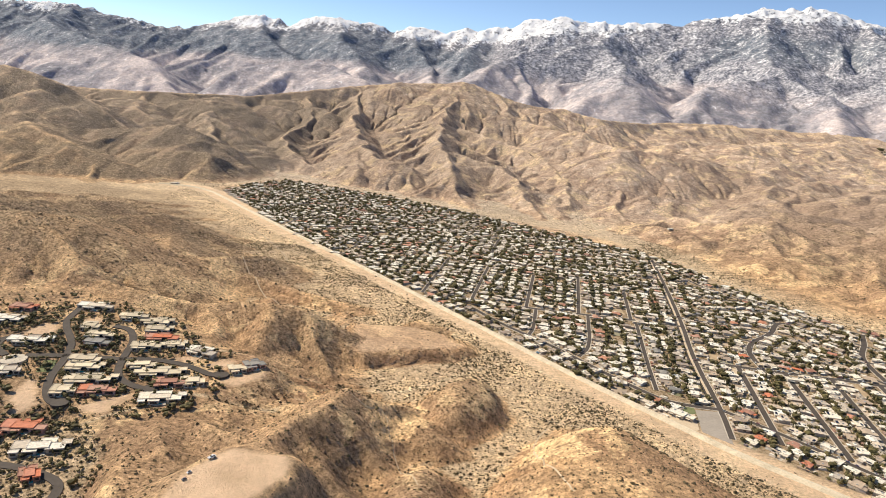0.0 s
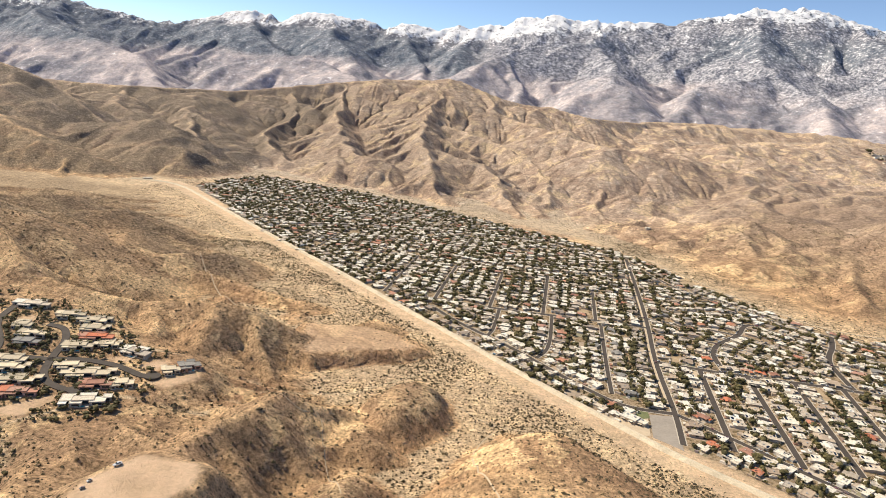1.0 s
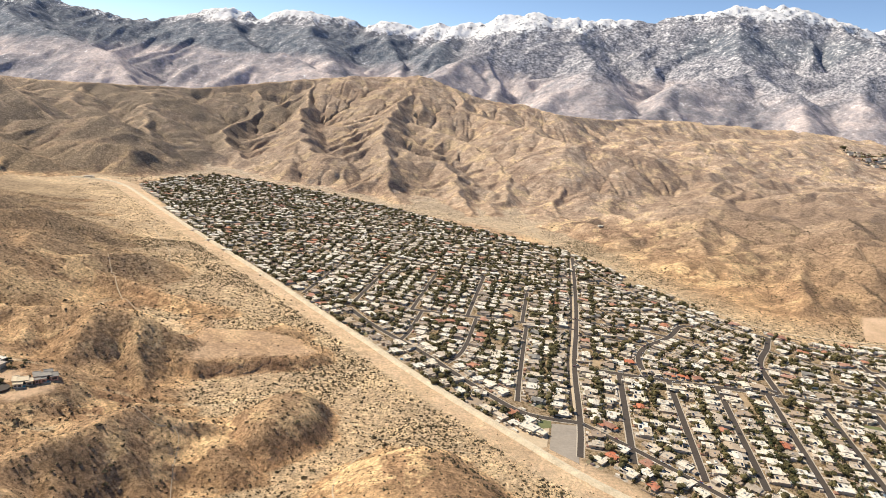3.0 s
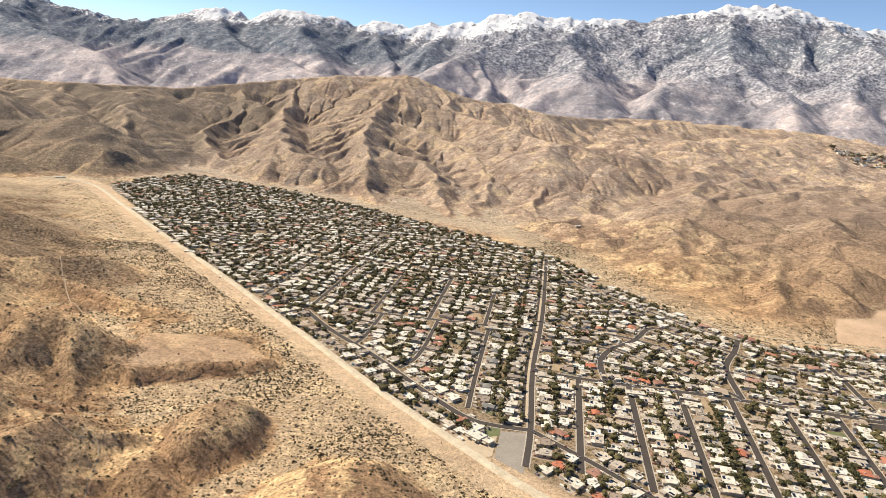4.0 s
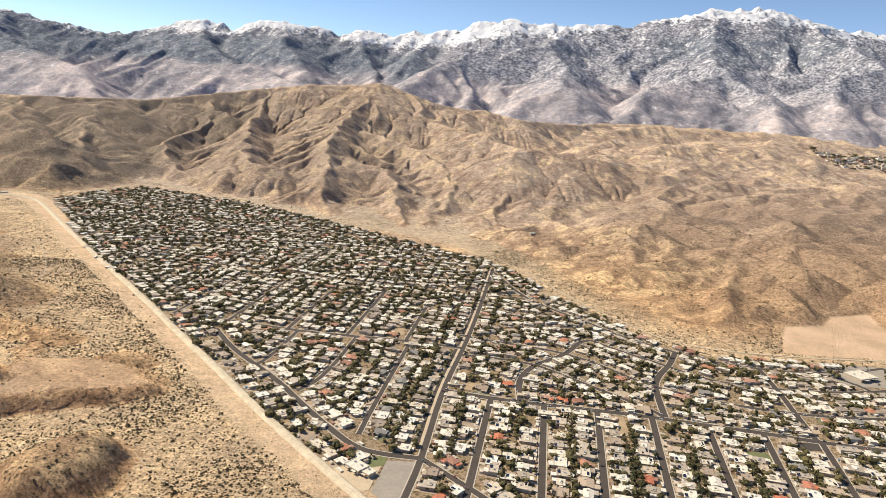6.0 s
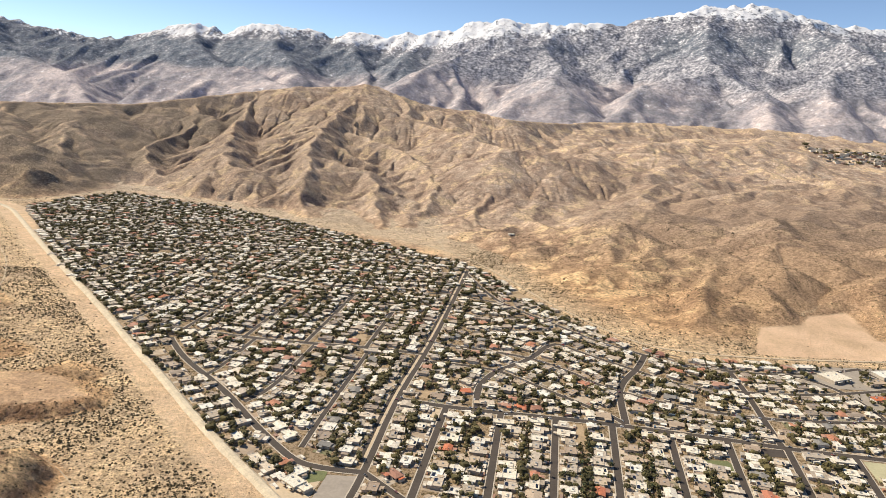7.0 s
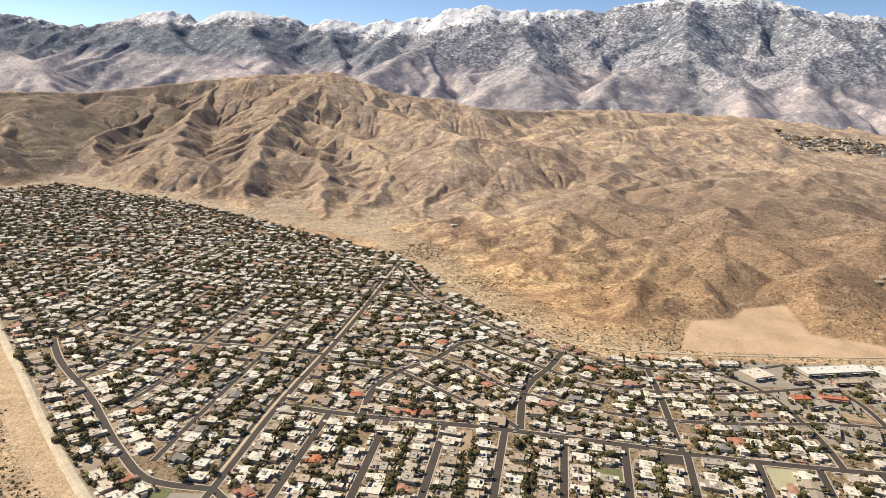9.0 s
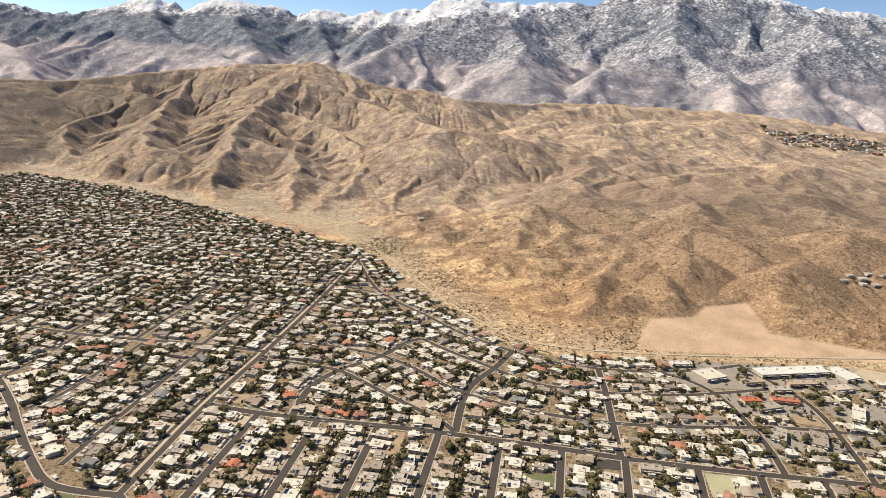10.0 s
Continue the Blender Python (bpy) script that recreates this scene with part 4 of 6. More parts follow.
# ---- the town's lots ----
FREE = {  # plots without houses
    "dry_lot": [(309, 460), (319, 457), (321, 484), (311, 483)],
    "corner_lot": [(216, 510), (231, 508), (234, 520), (218, 521)],
    "turning_lot": [(222, 487), (233, 481), (236, 493), (226, 496)],
    "pale_field": [(478, 455), (473, 433), (490, 434), (495, 453)],
    "brown_lot": [(564, 525), (561, 515), (578, 511), (579, 526)],
    "sand_lot": [(645, 592), (658, 574), (682, 600), (662, 606)],
    "north_lot": [(303, 758), (318, 764), (322, 749), (305, 743)],
    "west_lot": [(165, 610), (170, 646), (176, 650), (176, 604)],
    "town_lawn": [(378, 448), (396, 448), (398, 436), (381, 436)],
    "asphalt_lot": [(416, 455), (434, 455), (436, 464), (418, 464)],
    "school_yard": [(150, 402), (168, 380), (184, 364), (193, 414), (174, 417), (160, 413)],
    "market": [(505, 560), (505, 602), (650, 606), (650, 560)],
    "shops": [(530, 520), (530, 556), (580, 556), (582, 524)],
    "motel": [(531, 481), (531, 506), (575, 506), (575, 481)],
    "yard_east": [(592, 490), (592, 545), (640, 545), (610, 490)],
}
EDGES = [(Vector(a), Vector(b), half) for half, line in ROAD_LINES.values() for a, b in zip(line, line[1:])]
EDGE_CELLS = {}
for a, b, half in EDGES:
    mid = (a + b) / 2
    EDGE_CELLS.setdefault((int(mid.x // 16), int(mid.y // 16)), []).append((a, b, half))


def road_gap(p):
    """Metres from p to the nearest street's edge."""
    best = 99.0
    cx, cy = int(p.x // 16), int(p.y // 16)
    for i in (cx - 1, cx, cx + 1):
        for j in (cy - 1, cy, cy + 1):
            for a, b, half in EDGE_CELLS.get((i, j), ()):
                d = b - a
                f = min(max((p - a).dot(d) / d.length_squared, 0), 1)
                best = min(best, (p - a - d * f).length - half)
    return best


def in_ring(x, y, ring):
    hit = False
    ax, ay = ring[-1]
    for bx, by in ring:
        if (ay > y) != (by > y) and x < (bx - ax) * (y - ay) / (by - ay) + ax:
            hit = not hit
        ax, ay = bx, by
    return hit


LOTS, LOT_CELLS = [], {}


def free_of_lots(p, least):
    cx, cy = int(p.x // 12), int(p.y // 12)
    for i in (cx - 1, cx, cx + 1):
        for j in (cy - 1, cy, cy + 1):
            for q in LOT_CELLS.get((i, j), ()):
                if (q - p).length < least:
                    return False
    return True


def try_lot(p, face, least, deep=False):
    """Keeps a lot with its house's middle at p, its front turned to face."""
    if not in_ring(p.x, p.y, TOWN) or any(in_ring(p.x, p.y, r) for r in FREE.values()):
        return
    if road_gap(p) < 3.4 or not free_of_lots(p, least):
        return
    LOTS.append((p, face, deep))
    LOT_CELLS.setdefault((int(p.x // 12), int(p.y // 12)), []).append(p)


rng = random.Random(7)
bank_line = [Vector(p) for p in dense(LEVEE, 10.0)]
for a, b in zip(bank_line, bank_line[1:]):
    d = (b - a).normalized()
    for reach in (9.6, 19.5):
        try_lot(a + Vector((-d.y, d.x)) * (reach + rng.uniform(-0.6, 0.6)), math.atan2(d.y, d.x) + rng.choice((0, math.pi)), 9.0)
for reach in (6.9, 16.6, 26.0):
    for key, (half, line) in ROAD_LINES.items():
        if key == "main" and reach > 10:
            continue
        pts = [Vector(p) for p in line]
        lengths = [(b - a).length for a, b in zip(pts, pts[1:])]
        total, s = sum(lengths), rng.uniform(2.5, 4.5)
        while s < total - 2:
            rest, k = s, 0
            while rest > lengths[k] and k < len(lengths) - 1:
                rest -= lengths[k]
                k += 1
            d = (pts[k + 1] - pts[k]).normalized()
            at = pts[k] + d * rest
            for side in (1, -1):
                n = Vector((-d.y, d.x)) * side
                try_lot(at + n * (half + reach + (3.2 if key == "main" and side < 0 else 0) + rng.uniform(-0.5, 0.5)), math.atan2(n.y, n.x) - math.pi / 2, 8.6 if key.startswith("row") else 9.2, key.startswith("row"))
            s += rng.uniform(8.7, 10.8) if key.startswith("row") else rng.uniform(9.3, 12.0)
# what the streets do not reach
for i in range(-60, 70):
    for j in range(-40, 60):
        p = Vector((40, 640)) + GRID_U * (i * 10.4) + Vector((GRID_U.y, -GRID_U.x)) * (j * 12.2) + Vector((rng.uniform(-2.8, 2.8), rng.uniform(-2.8, 2.8)))
        try_lot(p, math.atan2(-GRID_U.x, GRID_U.y) + rng.choice((0, 0, 1, 1, 2, 3)) * math.pi / 2, 8.5)
LOTS.sort(key=lambda lot: (lot[0] - Vector((330, 400))).length)


# ---- houses ----
def house(roof_mat, wall_mat, style, seed, label):
    """A single-storey house, its front along -y: wall, roof, windows, doors, cooling unit and what its roof carries."""
    r = random.Random(seed)
    w, d, h = r.uniform(4.8, 7.4), r.uniform(4.6, 6.4), r.uniform(1.4, 1.8)
    root = tagged(new("house"), label, "house", "town houses")
    wall, roof = Shape(), Shape()
    wing = r.choice((-1, 1))
    wx0, wx1 = (w * 0.08, w * 0.5) if wing > 0 else (-w * 0.5, -w * 0.08)
    y0, y1 = -d / 2 + 1.3, d / 2
    wall.box(-w / 2, y0, -0.3, w / 2, y1, h).box(wx0 + 0.02, y0 - 2.0, -0.3, wx1 - 0.02, y0, h - 0.08)
    over = 0.32
    porch, patio = Shape(), Shape()
    if style == "flat":
        roof.parapet(-w / 2 - over, y0 - over, w / 2 + over, y1 + over, h, h + 0.42)
        porch.box(wx0 - over, y0 - 2.3, h - 0.08, wx1 + over, y0 - over, h + 0.14, 0.03)
        patio.box(-w * 0.2, y1 + over, h - 0.25, w * 0.3, y1 + 1.7, h - 0.1, 0.03)
    elif style == "slab":
        roof.box(-w / 2 - 0.5, y0 - 0.5, h, w / 2 + 0.5, y1 + 0.5, h + 0.2, 0.05)
        porch.box(wx0 - 0.4, y0 - 2.6, h - 0.08, wx1 + 0.4, y0 - 0.5, h + 0.1, 0.04)
        Shape().box(-w * 0.3, y0 + 1.2, h + 0.2, w * 0.28, y1 - 1.0, h + 0.52, 0.08).put("clerestory", roof_mat, root)
    elif style == "gable":
        roof.gable(-w / 2 - 0.4, y0 - 0.4, w / 2 + 0.4, y1 + 0.4, h, 0.55)
        porch.box(wx0 - 0.35, y0 - 2.4, h - 0.08, wx1 + 0.35, y0 - 0.4, h + 0.1, 0.05)
        patio.box(-w * 0.35, y1 + 0.4, h - 0.3, w * 0.15, y1 + 1.6, h - 0.15, 0.03)
    else:
        roof.hip(-w / 2 - 0.4, y0 - 0.4, w / 2 + 0.4, y1 + 0.4, h, 0.7)
        porch.hip(wx0 - 0.3, y0 - 2.4, wx1 + 0.3, y0 + 0.6, h - 0.05, 0.5)
    porch.put("wing_roof", roof_mat, root)
    # an added room at one end, and a deeper one at the back, each under a roof of its own
    e, ey, eh = r.uniform(1.1, 2.7), y0 + r.uniform(0.2, 1.4), h - r.uniform(0.12, 0.35)
    ed = ey + r.uniform(1.8, y1 - ey)
    x0, x1 = (-w / 2 - over - e, -w / 2 - over) if wing > 0 else (w / 2 + over, w / 2 + over + e)
    wall.box(x0 + 0.15, ey + 0.15, -0.3, x1, ed - 0.15, eh)
    Shape().box(x0, ey, eh, x1, ed, eh + 0.16, 0.04).put("annex_roof", roof_mat if seed % 3 else TAN_ROOF, root)
    b, bx, bh = r.uniform(1.0, 2.4), r.uniform(-w * 0.45, w * 0.05), h - r.uniform(0.15, 0.4)
    wall.box(bx + 0.15, y1, -0.3, bx + w * 0.38, y1 + 0.5 + b - 0.15, bh - 0.02)
    Shape().box(bx, y1 + 0.52, bh, bx + w * 0.4, y1 + 0.52 + b, bh + 0.15, 0.04).put("annex_roof", roof_mat if seed % 2 else WHITE_ROOF, root)
    if patio.verts:
        patio.put("patio_cover", roof_mat, root)
    body = wall.put("wall", wall_mat, root)
    cover = roof.put("roof", roof_mat, root)
    for x in (-w * 0.36, w * 0.36):
        if (x > 0) != (wing > 0):
            Shape().box(x - 0.8, y0 - 0.03, 0.6, x + 0.8, y0 + 0.05, 1.35).put("window", GLASS, body)
    Shape().box(-w * 0.3, y1 - 0.05, 0.3, w * 0.1, y1 + 0.03, 1.3).put("window", GLASS, body)
    Shape().box(w / 2 - 0.05, -0.6, 0.6, w / 2 + 0.03, 0.9, 1.3).put("window", GLASS, body)
    Shape().box((wx0 + wx1) / 2 - 1.05, y0 - 2.03, 0.0, (wx0 + wx1) / 2 + 1.05, y0 - 1.96, 1.15).put("garage_door", DOOR_PAINT, body)
    Shape().box(-wing * 0.4 - 0.22, y0 - 0.03, 0.0, -wing * 0.4 + 0.22, y0 + 0.04, 1.05).put("door", DOOR_PAINT, body)
    top = h + (0.52 if style == "slab" else 0.22 if style == "flat" else 0.5)
    if style in ("flat", "slab"):
        x, y = r.uniform(-w * 0.2, w * 0.2), r.uniform(0.6, 1.4)
        Shape().box(x - 0.4, y - 0.4, top - 0.02, x + 0.4, y + 0.4, top + 0.4, 0.04).put("cooling_unit", METAL, cover, "grey metal cooling unit")
    else:
        Shape().box(-w * 0.3, 0.9, h, -w * 0.3 + 0.5, 1.4, h + 1.1, 0.02).put("chimney", wall_mat, cover)
    if seed % 3 == 0 and style in ("flat", "slab"):
        for k in range(3):
            x = -w * 0.4 + k * 0.95 + (0 if wing > 0 else w * 0.4)
            Shape().add([(x, y0 + 0.1, top + 0.06), (x + 0.85, y0 + 0.1, top + 0.06), (x + 0.85, y0 + 1.1, top + 0.3), (x, y0 + 1.1, top + 0.3),
                         (x, y0 + 0.1, top), (x + 0.85, y0 + 0.1, top), (x + 0.85, y0 + 1.1, top), (x, y0 + 1.1, top)],
                        [(0, 1, 2, 3), (4, 7, 6, 5), (0, 4, 5, 1), (1, 5, 6, 2), (2, 6, 7, 3), (3, 7, 4, 0)]).put("solar_panel", SOLAR, cover, "dark blue solar panel")
    return root


KINDS = []
for seed, (roof_mat, wall_mat, style, share, words) in enumerate([
        (WHITE_ROOF, STUCCO, "flat", 14, "white flat-roofed stucco house with a parapet"),
        (WHITE_ROOF, STUCCO, "slab", 13, "white slab-roofed house with a raised clerestory roof"),
        (WHITE_ROOF, STUCCO, "gable", 5, "stucco house with a low white gable roof"),
        (WHITE_ROOF, STUCCO, "flat", 12, "white flat-roofed house with solar panels on it"),
        (WHITE_ROOF, STUCCO, "slab", 12, "pale low house with a wide white overhanging roof"),
        (TAN_ROOF, STUCCO, "flat", 7, "tan flat-roofed stucco house with a cooling unit"),
        (TAN_ROOF, STUCCO, "gable", 4, "stucco house with a low tan gable roof"),
        (GREY_ROOF, STUCCO, "hip", 2, "stucco house with a grey shingled hip roof"),
        (TILE_ROOF, STUCCO, "hip", 5, "stucco house with a terracotta tiled hip roof"),
        (TILE_ROOF, PINK_WALL, "gable", 3, "salmon stucco house with a red tiled gable roof"),
        (GREY_ROOF, STUCCO, "gable", 2, "stucco house with a dark grey gable roof"),
        (WHITE_ROOF, STUCCO, "hip", 3, "stucco house with a white hip roof")]):
    KINDS.append((share, house(roof_mat, wall_mat, style, seed, words)))
    if share > 4:
        KINDS.append((share, house(roof_mat, wall_mat, style, seed + 12, words)))
        KINDS.append((share, house(roof_mat, wall_mat, style, seed + 24, words)))
BAG = [ob for share, ob in KINDS for k in range(share)]


def far_block(name, items, label, category):
    """Many copies of the given things' wall and roof in one mesh."""
    slots, co, loops, starts, index, total = [], [], [], [], [], 0
    loop_at = 0
    cache = {}
    for ob, m in items:
        for child in ob.children_recursive:
            if child.name.split(".")[0] not in ("wall", "roof", "wing_roof", "annex_roof", "clerestory", "patio_cover", "cooling_unit"):
                continue
            me = child.data
            if me.name not in cache:
                v = np.array([tuple(p.co) for p in me.vertices])
                cache[me.name] = (v, [tuple(p.vertices) for p in me.polygons])
                if me.materials[0] not in slots:
                    slots.append(me.materials[0])
            v, faces = cache[me.name]
            a = np.array(m)
            co.append(v @ a[:3, :3].T + a[:3, 3])
            for f in faces:
                loops += [i + total for i in f]
                starts.append(loop_at)
                loop_at += len(f)
                index.append(slots.index(me.materials[0]))
            total += len(v)
    me = bpy.data.meshes.new(name)
    me.vertices.add(total)
    me.vertices.foreach_set("co", np.concatenate(co).ravel())
    me.loops.add(len(loops))
    me.loops.foreach_set("vertex_index", loops)
    me.polygons.add(len(starts))
    me.polygons.foreach_set("loop_start", starts)
    me.polygons.foreach_set("use_smooth", np.zeros(len(starts), bool))
    for mat in slots:
        me.materials.append(FAR_PAINT.get(mat.name, mat))
    me.polygons.foreach_set("material_index", index)
    me.update(calc_edges=True)
    return tagged(new(name, me), label, category, kind="stuff")


FAR_PAINT = {
    "white_roof": tint_material("white_roof_far", [(0, (0.89, 0.85, 0.74)), (0.25, (0.79, 0.71, 0.59)), (0.45, (0.88, 0.8, 0.64)), (0.7, (0.7, 0.58, 0.44)), (0.87, (0.52, 0.44, 0.35)), (1, (0.42, 0.34, 0.25))], source="island", strength=0.4),
    "tan_roof": tint_material("tan_roof_far", [(0, (0.5, 0.4, 0.3)), (0.5, (0.4, 0.31, 0.23)), (1, (0.3, 0.24, 0.19))], source="island"),
    "grey_shingle_roof": tint_material("grey_roof_far", [(0, (0.2, 0.19, 0.175)), (1, (0.32, 0.29, 0.25))], source="island"),
    "terracotta_roof": tint_material("terracotta_roof_far", [(0, (0.5, 0.2, 0.1)), (0.5, (0.48, 0.27, 0.19)), (1, (0.36, 0.17, 0.11))], source="island"),
    "stucco": tint_material("stucco_far", [(0, (0.62, 0.55, 0.45)), (0.5, (0.5, 0.41, 0.31)), (1, (0.72, 0.68, 0.6))], source="island"),
    "door_paint": tint_material("door_paint_far", [(0, (0.3, 0.2, 0.13)), (0.5, (0.55, 0.5, 0.43)), (1, (0.12, 0.13, 0.14))], source="island"),
}
far_items, yards, walls, drives, sheds = [], Shape(), Shape(), Shape(), Shape()
NEAR_HOUSES = 320
used = set()
for n, (p, face, deep) in enumerate(LOTS):
    shift = Vector((rng.uniform(-1.0, 1.0), rng.uniform(-1.2, 1.2)))
    m = Matrix.Translation((p.x + shift.x, p.y + shift.y, 0.05)) @ Matrix.Rotation(face + rng.gauss(0, 0.05) + (rng.choice((0.5, -0.5, 1.0)) * math.pi if rng.random() < 0.36 and not deep else 0), 4, "Z") @ Matrix.Diagonal((rng.choice((1, -1)) * rng.uniform(0.9, 1.3), rng.uniform(1.05, 1.5) if deep else rng.uniform(0.9, 1.4), rng.uniform(0.9, 1.15), 1))
    proto = rng.choice(BAG)
    if rng.random() < 0.07:
        pass
    elif n < NEAR_HOUSES:
        if proto not in used:
            used.add(proto)
            proto.matrix_basis = m
        else:
            ob = copy_thing(proto, Matrix.Identity(4))
            ob.matrix_basis = m
    else:
        far_items.append((proto, m))
    base = Matrix.Translation((p.x, p.y, 0)) @ Matrix.Rotation(face, 4, "Z")
    for k in range(rng.choice((1, 2, 3, 4))):
        x, y, w, d, h = rng.uniform(-4.4, 4.4), rng.choice((rng.uniform(4.4, 6.6), -rng.uniform(4.6, 5.8))), rng.uniform(0.4, 2.1), rng.uniform(0.35, 1.1), rng.uniform(0.6, 1.4)
        c = [base @ Vector(q) for q in ((x - w, y - d, 0), (x + w, y - d, 0), (x + w, y + d, 0), (x - w, y + d, 0))]
        if all(road_gap(Vector((q.x, q.y))) > 0.6 for q in c):
            sheds.add([(q.x, q.y, -0.1) for q in c] + [(q.x, q.y, h) for q in c], BOX)
    ring = [base @ Vector(c) for c in ((-4.9, -6.3, 0), (4.9, -6.3, 0), (4.9, 6.4, 0), (-4.9, 6.4, 0))]
    if all(road_gap(Vector((c.x, c.y))) > 0.7 for c in ring):
        yards.slab([(c.x, c.y) for c in ring], 0.03 + 0.002 * (n % 5), 0.1)
    if rng.random() < 0.6:
        c = [base @ Vector(q) for q in ((-4.9, 6.4, 0), (4.9, 6.4, 0), (4.9, 6.55, 0), (-4.9, 6.55, 0))]
        if all(road_gap(Vector((q.x, q.y))) > 0.5 for q in c):
            walls.add([(q.x, q.y, -0.1) for q in c] + [(q.x, q.y, 0.85) for q in c], BOX)
    if n < 900:
        x = rng.choice((-2.0, 1.6))
        c = [base @ Vector(q) for q in ((x - 1.1, -6.3, 0), (x + 1.1, -6.3, 0), (x + 1.1, -3.2, 0), (x - 1.1, -3.2, 0))]
        if all(road_gap(Vector((q.x, q.y))) > 0.0 for q in c):
            drives.slab([(q.x, q.y) for q in c], 0.075, 0.1)
for share, ob in KINDS:
    if ob not in used:
        ob.matrix_basis = Matrix.Translation((700, 470, 0.05))
tagged(yards.put("yard_ground", YARDS), "gravel, earth and grass yards round the houses", "yards", kind="stuff")
tagged(walls.put("garden_walls", BLOCK_WALL), "low tan block walls between the yards", "walls", kind="stuff")
tagged(drives.put("driveways", PAVING), "pale concrete driveways before the houses", "driveways", kind="stuff")
SHEDS = tint_material("shed_paint", [(0, (0.8, 0.73, 0.62)), (0.6, (0.6, 0.5, 0.38)), (0.8, (0.3, 0.24, 0.2)), (0.93, (0.42, 0.2, 0.12)), (1, (0.12, 0.22, 0.3))], 0.8, "island")
tagged(sheds.put("garden_sheds", SHEDS), "small sheds, awnings and patio covers in the yards", "sheds", kind="stuff")
far_block("distant_houses", far_items, "rows of low white and tan roofed houses", "houses")

# open plots
LAWN = plain("dry_lawn", (0.16, 0.17, 0.07), 0.95, 0.3, 0.3)
PALE_FIELD = plain("pale_dry_field", (0.45, 0.41, 0.25), 0.95, 0.1, 0.2)
for key, mat, words in (("dry_lot", VACANT, "vacant brown earth lot"), ("corner_lot", VACANT, "vacant brown corner lot"), ("turning_lot", TRACK, "pale bare corner lot"),
                        ("pale_field", PALE_FIELD, "pale dry grass field"), ("brown_lot", VACANT, "vacant brown earth lot"), ("sand_lot", TRACK, "pale sandy lot"),
                        ("north_lot", VACANT, "vacant earth lot by the hills"), ("west_lot", VACANT, "vacant earth lot between houses"), ("town_lawn", LAWN, "small green town lawn"),
                        ("asphalt_lot", ASPHALT, "dark asphalt lot")):
    tagged(Shape().slab(FREE[key], 0.09, 0.2).put("open_lot", mat), words, "lot", kind="structure")
for key in ("market", "shops", "motel", "yard_east"):
    tagged(Shape().slab(FREE[key], 0.06, 0.2).put("car_park", LOT_ASPHALT), "grey asphalt car park round the shops", "lot", kind="structure")
tagged(Shape().slab([(176, 414), (191.0, 414), (184.2, 371), (170, 384)], 0.1, 0.2).put("car_park", LOT_ASPHALT), "empty grey asphalt lot beside the bank", "lot", kind="structure")
tagged(Shape().slab([(150, 401), (160, 412), (175, 416), (169, 386), (165, 384)], 0.07, 0.2).put("open_lot", TRACK), "pale sandy yard round a hall", "lot", kind="structure")
tagged(Shape().slab([(163, 416), (176, 418), (175, 409), (168, 406)], 0.1, 0.2).put("open_lot", LAWN), "small green lawn beside a hall", "lot", kind="structure")


def hall(x, y, w, d, turn, h, roof_mat, wall_mat, label, steps=2):
    """A large flat-roofed building of a few joined blocks."""
    root = tagged(new("building"), label, "building", "large town buildings")
    r = random.Random(int(x * 7 + y))
    wall = Shape().box(-w / 2, -d / 2, -0.3, w / 2, d / 2, h)
    body = wall.put("wall", wall_mat, root)
    cover = Shape().parapet(-w / 2 - 0.3, -d / 2 - 0.3, w / 2 + 0.3, d / 2 + 0.3, h, h + 0.5, 0.3).put("roof", roof_mat, root)
    for k in range(steps):
        cx = -w / 2 + w * (k + 0.5) / steps
        Shape().box(cx - w / steps * 0.28, -d / 2 - 1.6, h - 0.5, cx + w / steps * 0.28, -d / 2 - 0.3, h - 0.3).put("canopy", roof_mat, body)
        Shape().box(cx - w / steps * 0.25, -d / 2 - 0.04, 0.3, cx + w / steps * 0.25, -d / 2 + 0.05, h - 0.7).put("window", GLASS, body)
        Shape().box(cx - 0.6, d * 0.1, h + 0.28, cx + 0.6, d * 0.1 + 1.0, h + 0.9, 0.06).put("cooling_unit", METAL, cover)
    root.matrix_basis = pose(x, y, 0.05, 0, 0, turn)
    return root


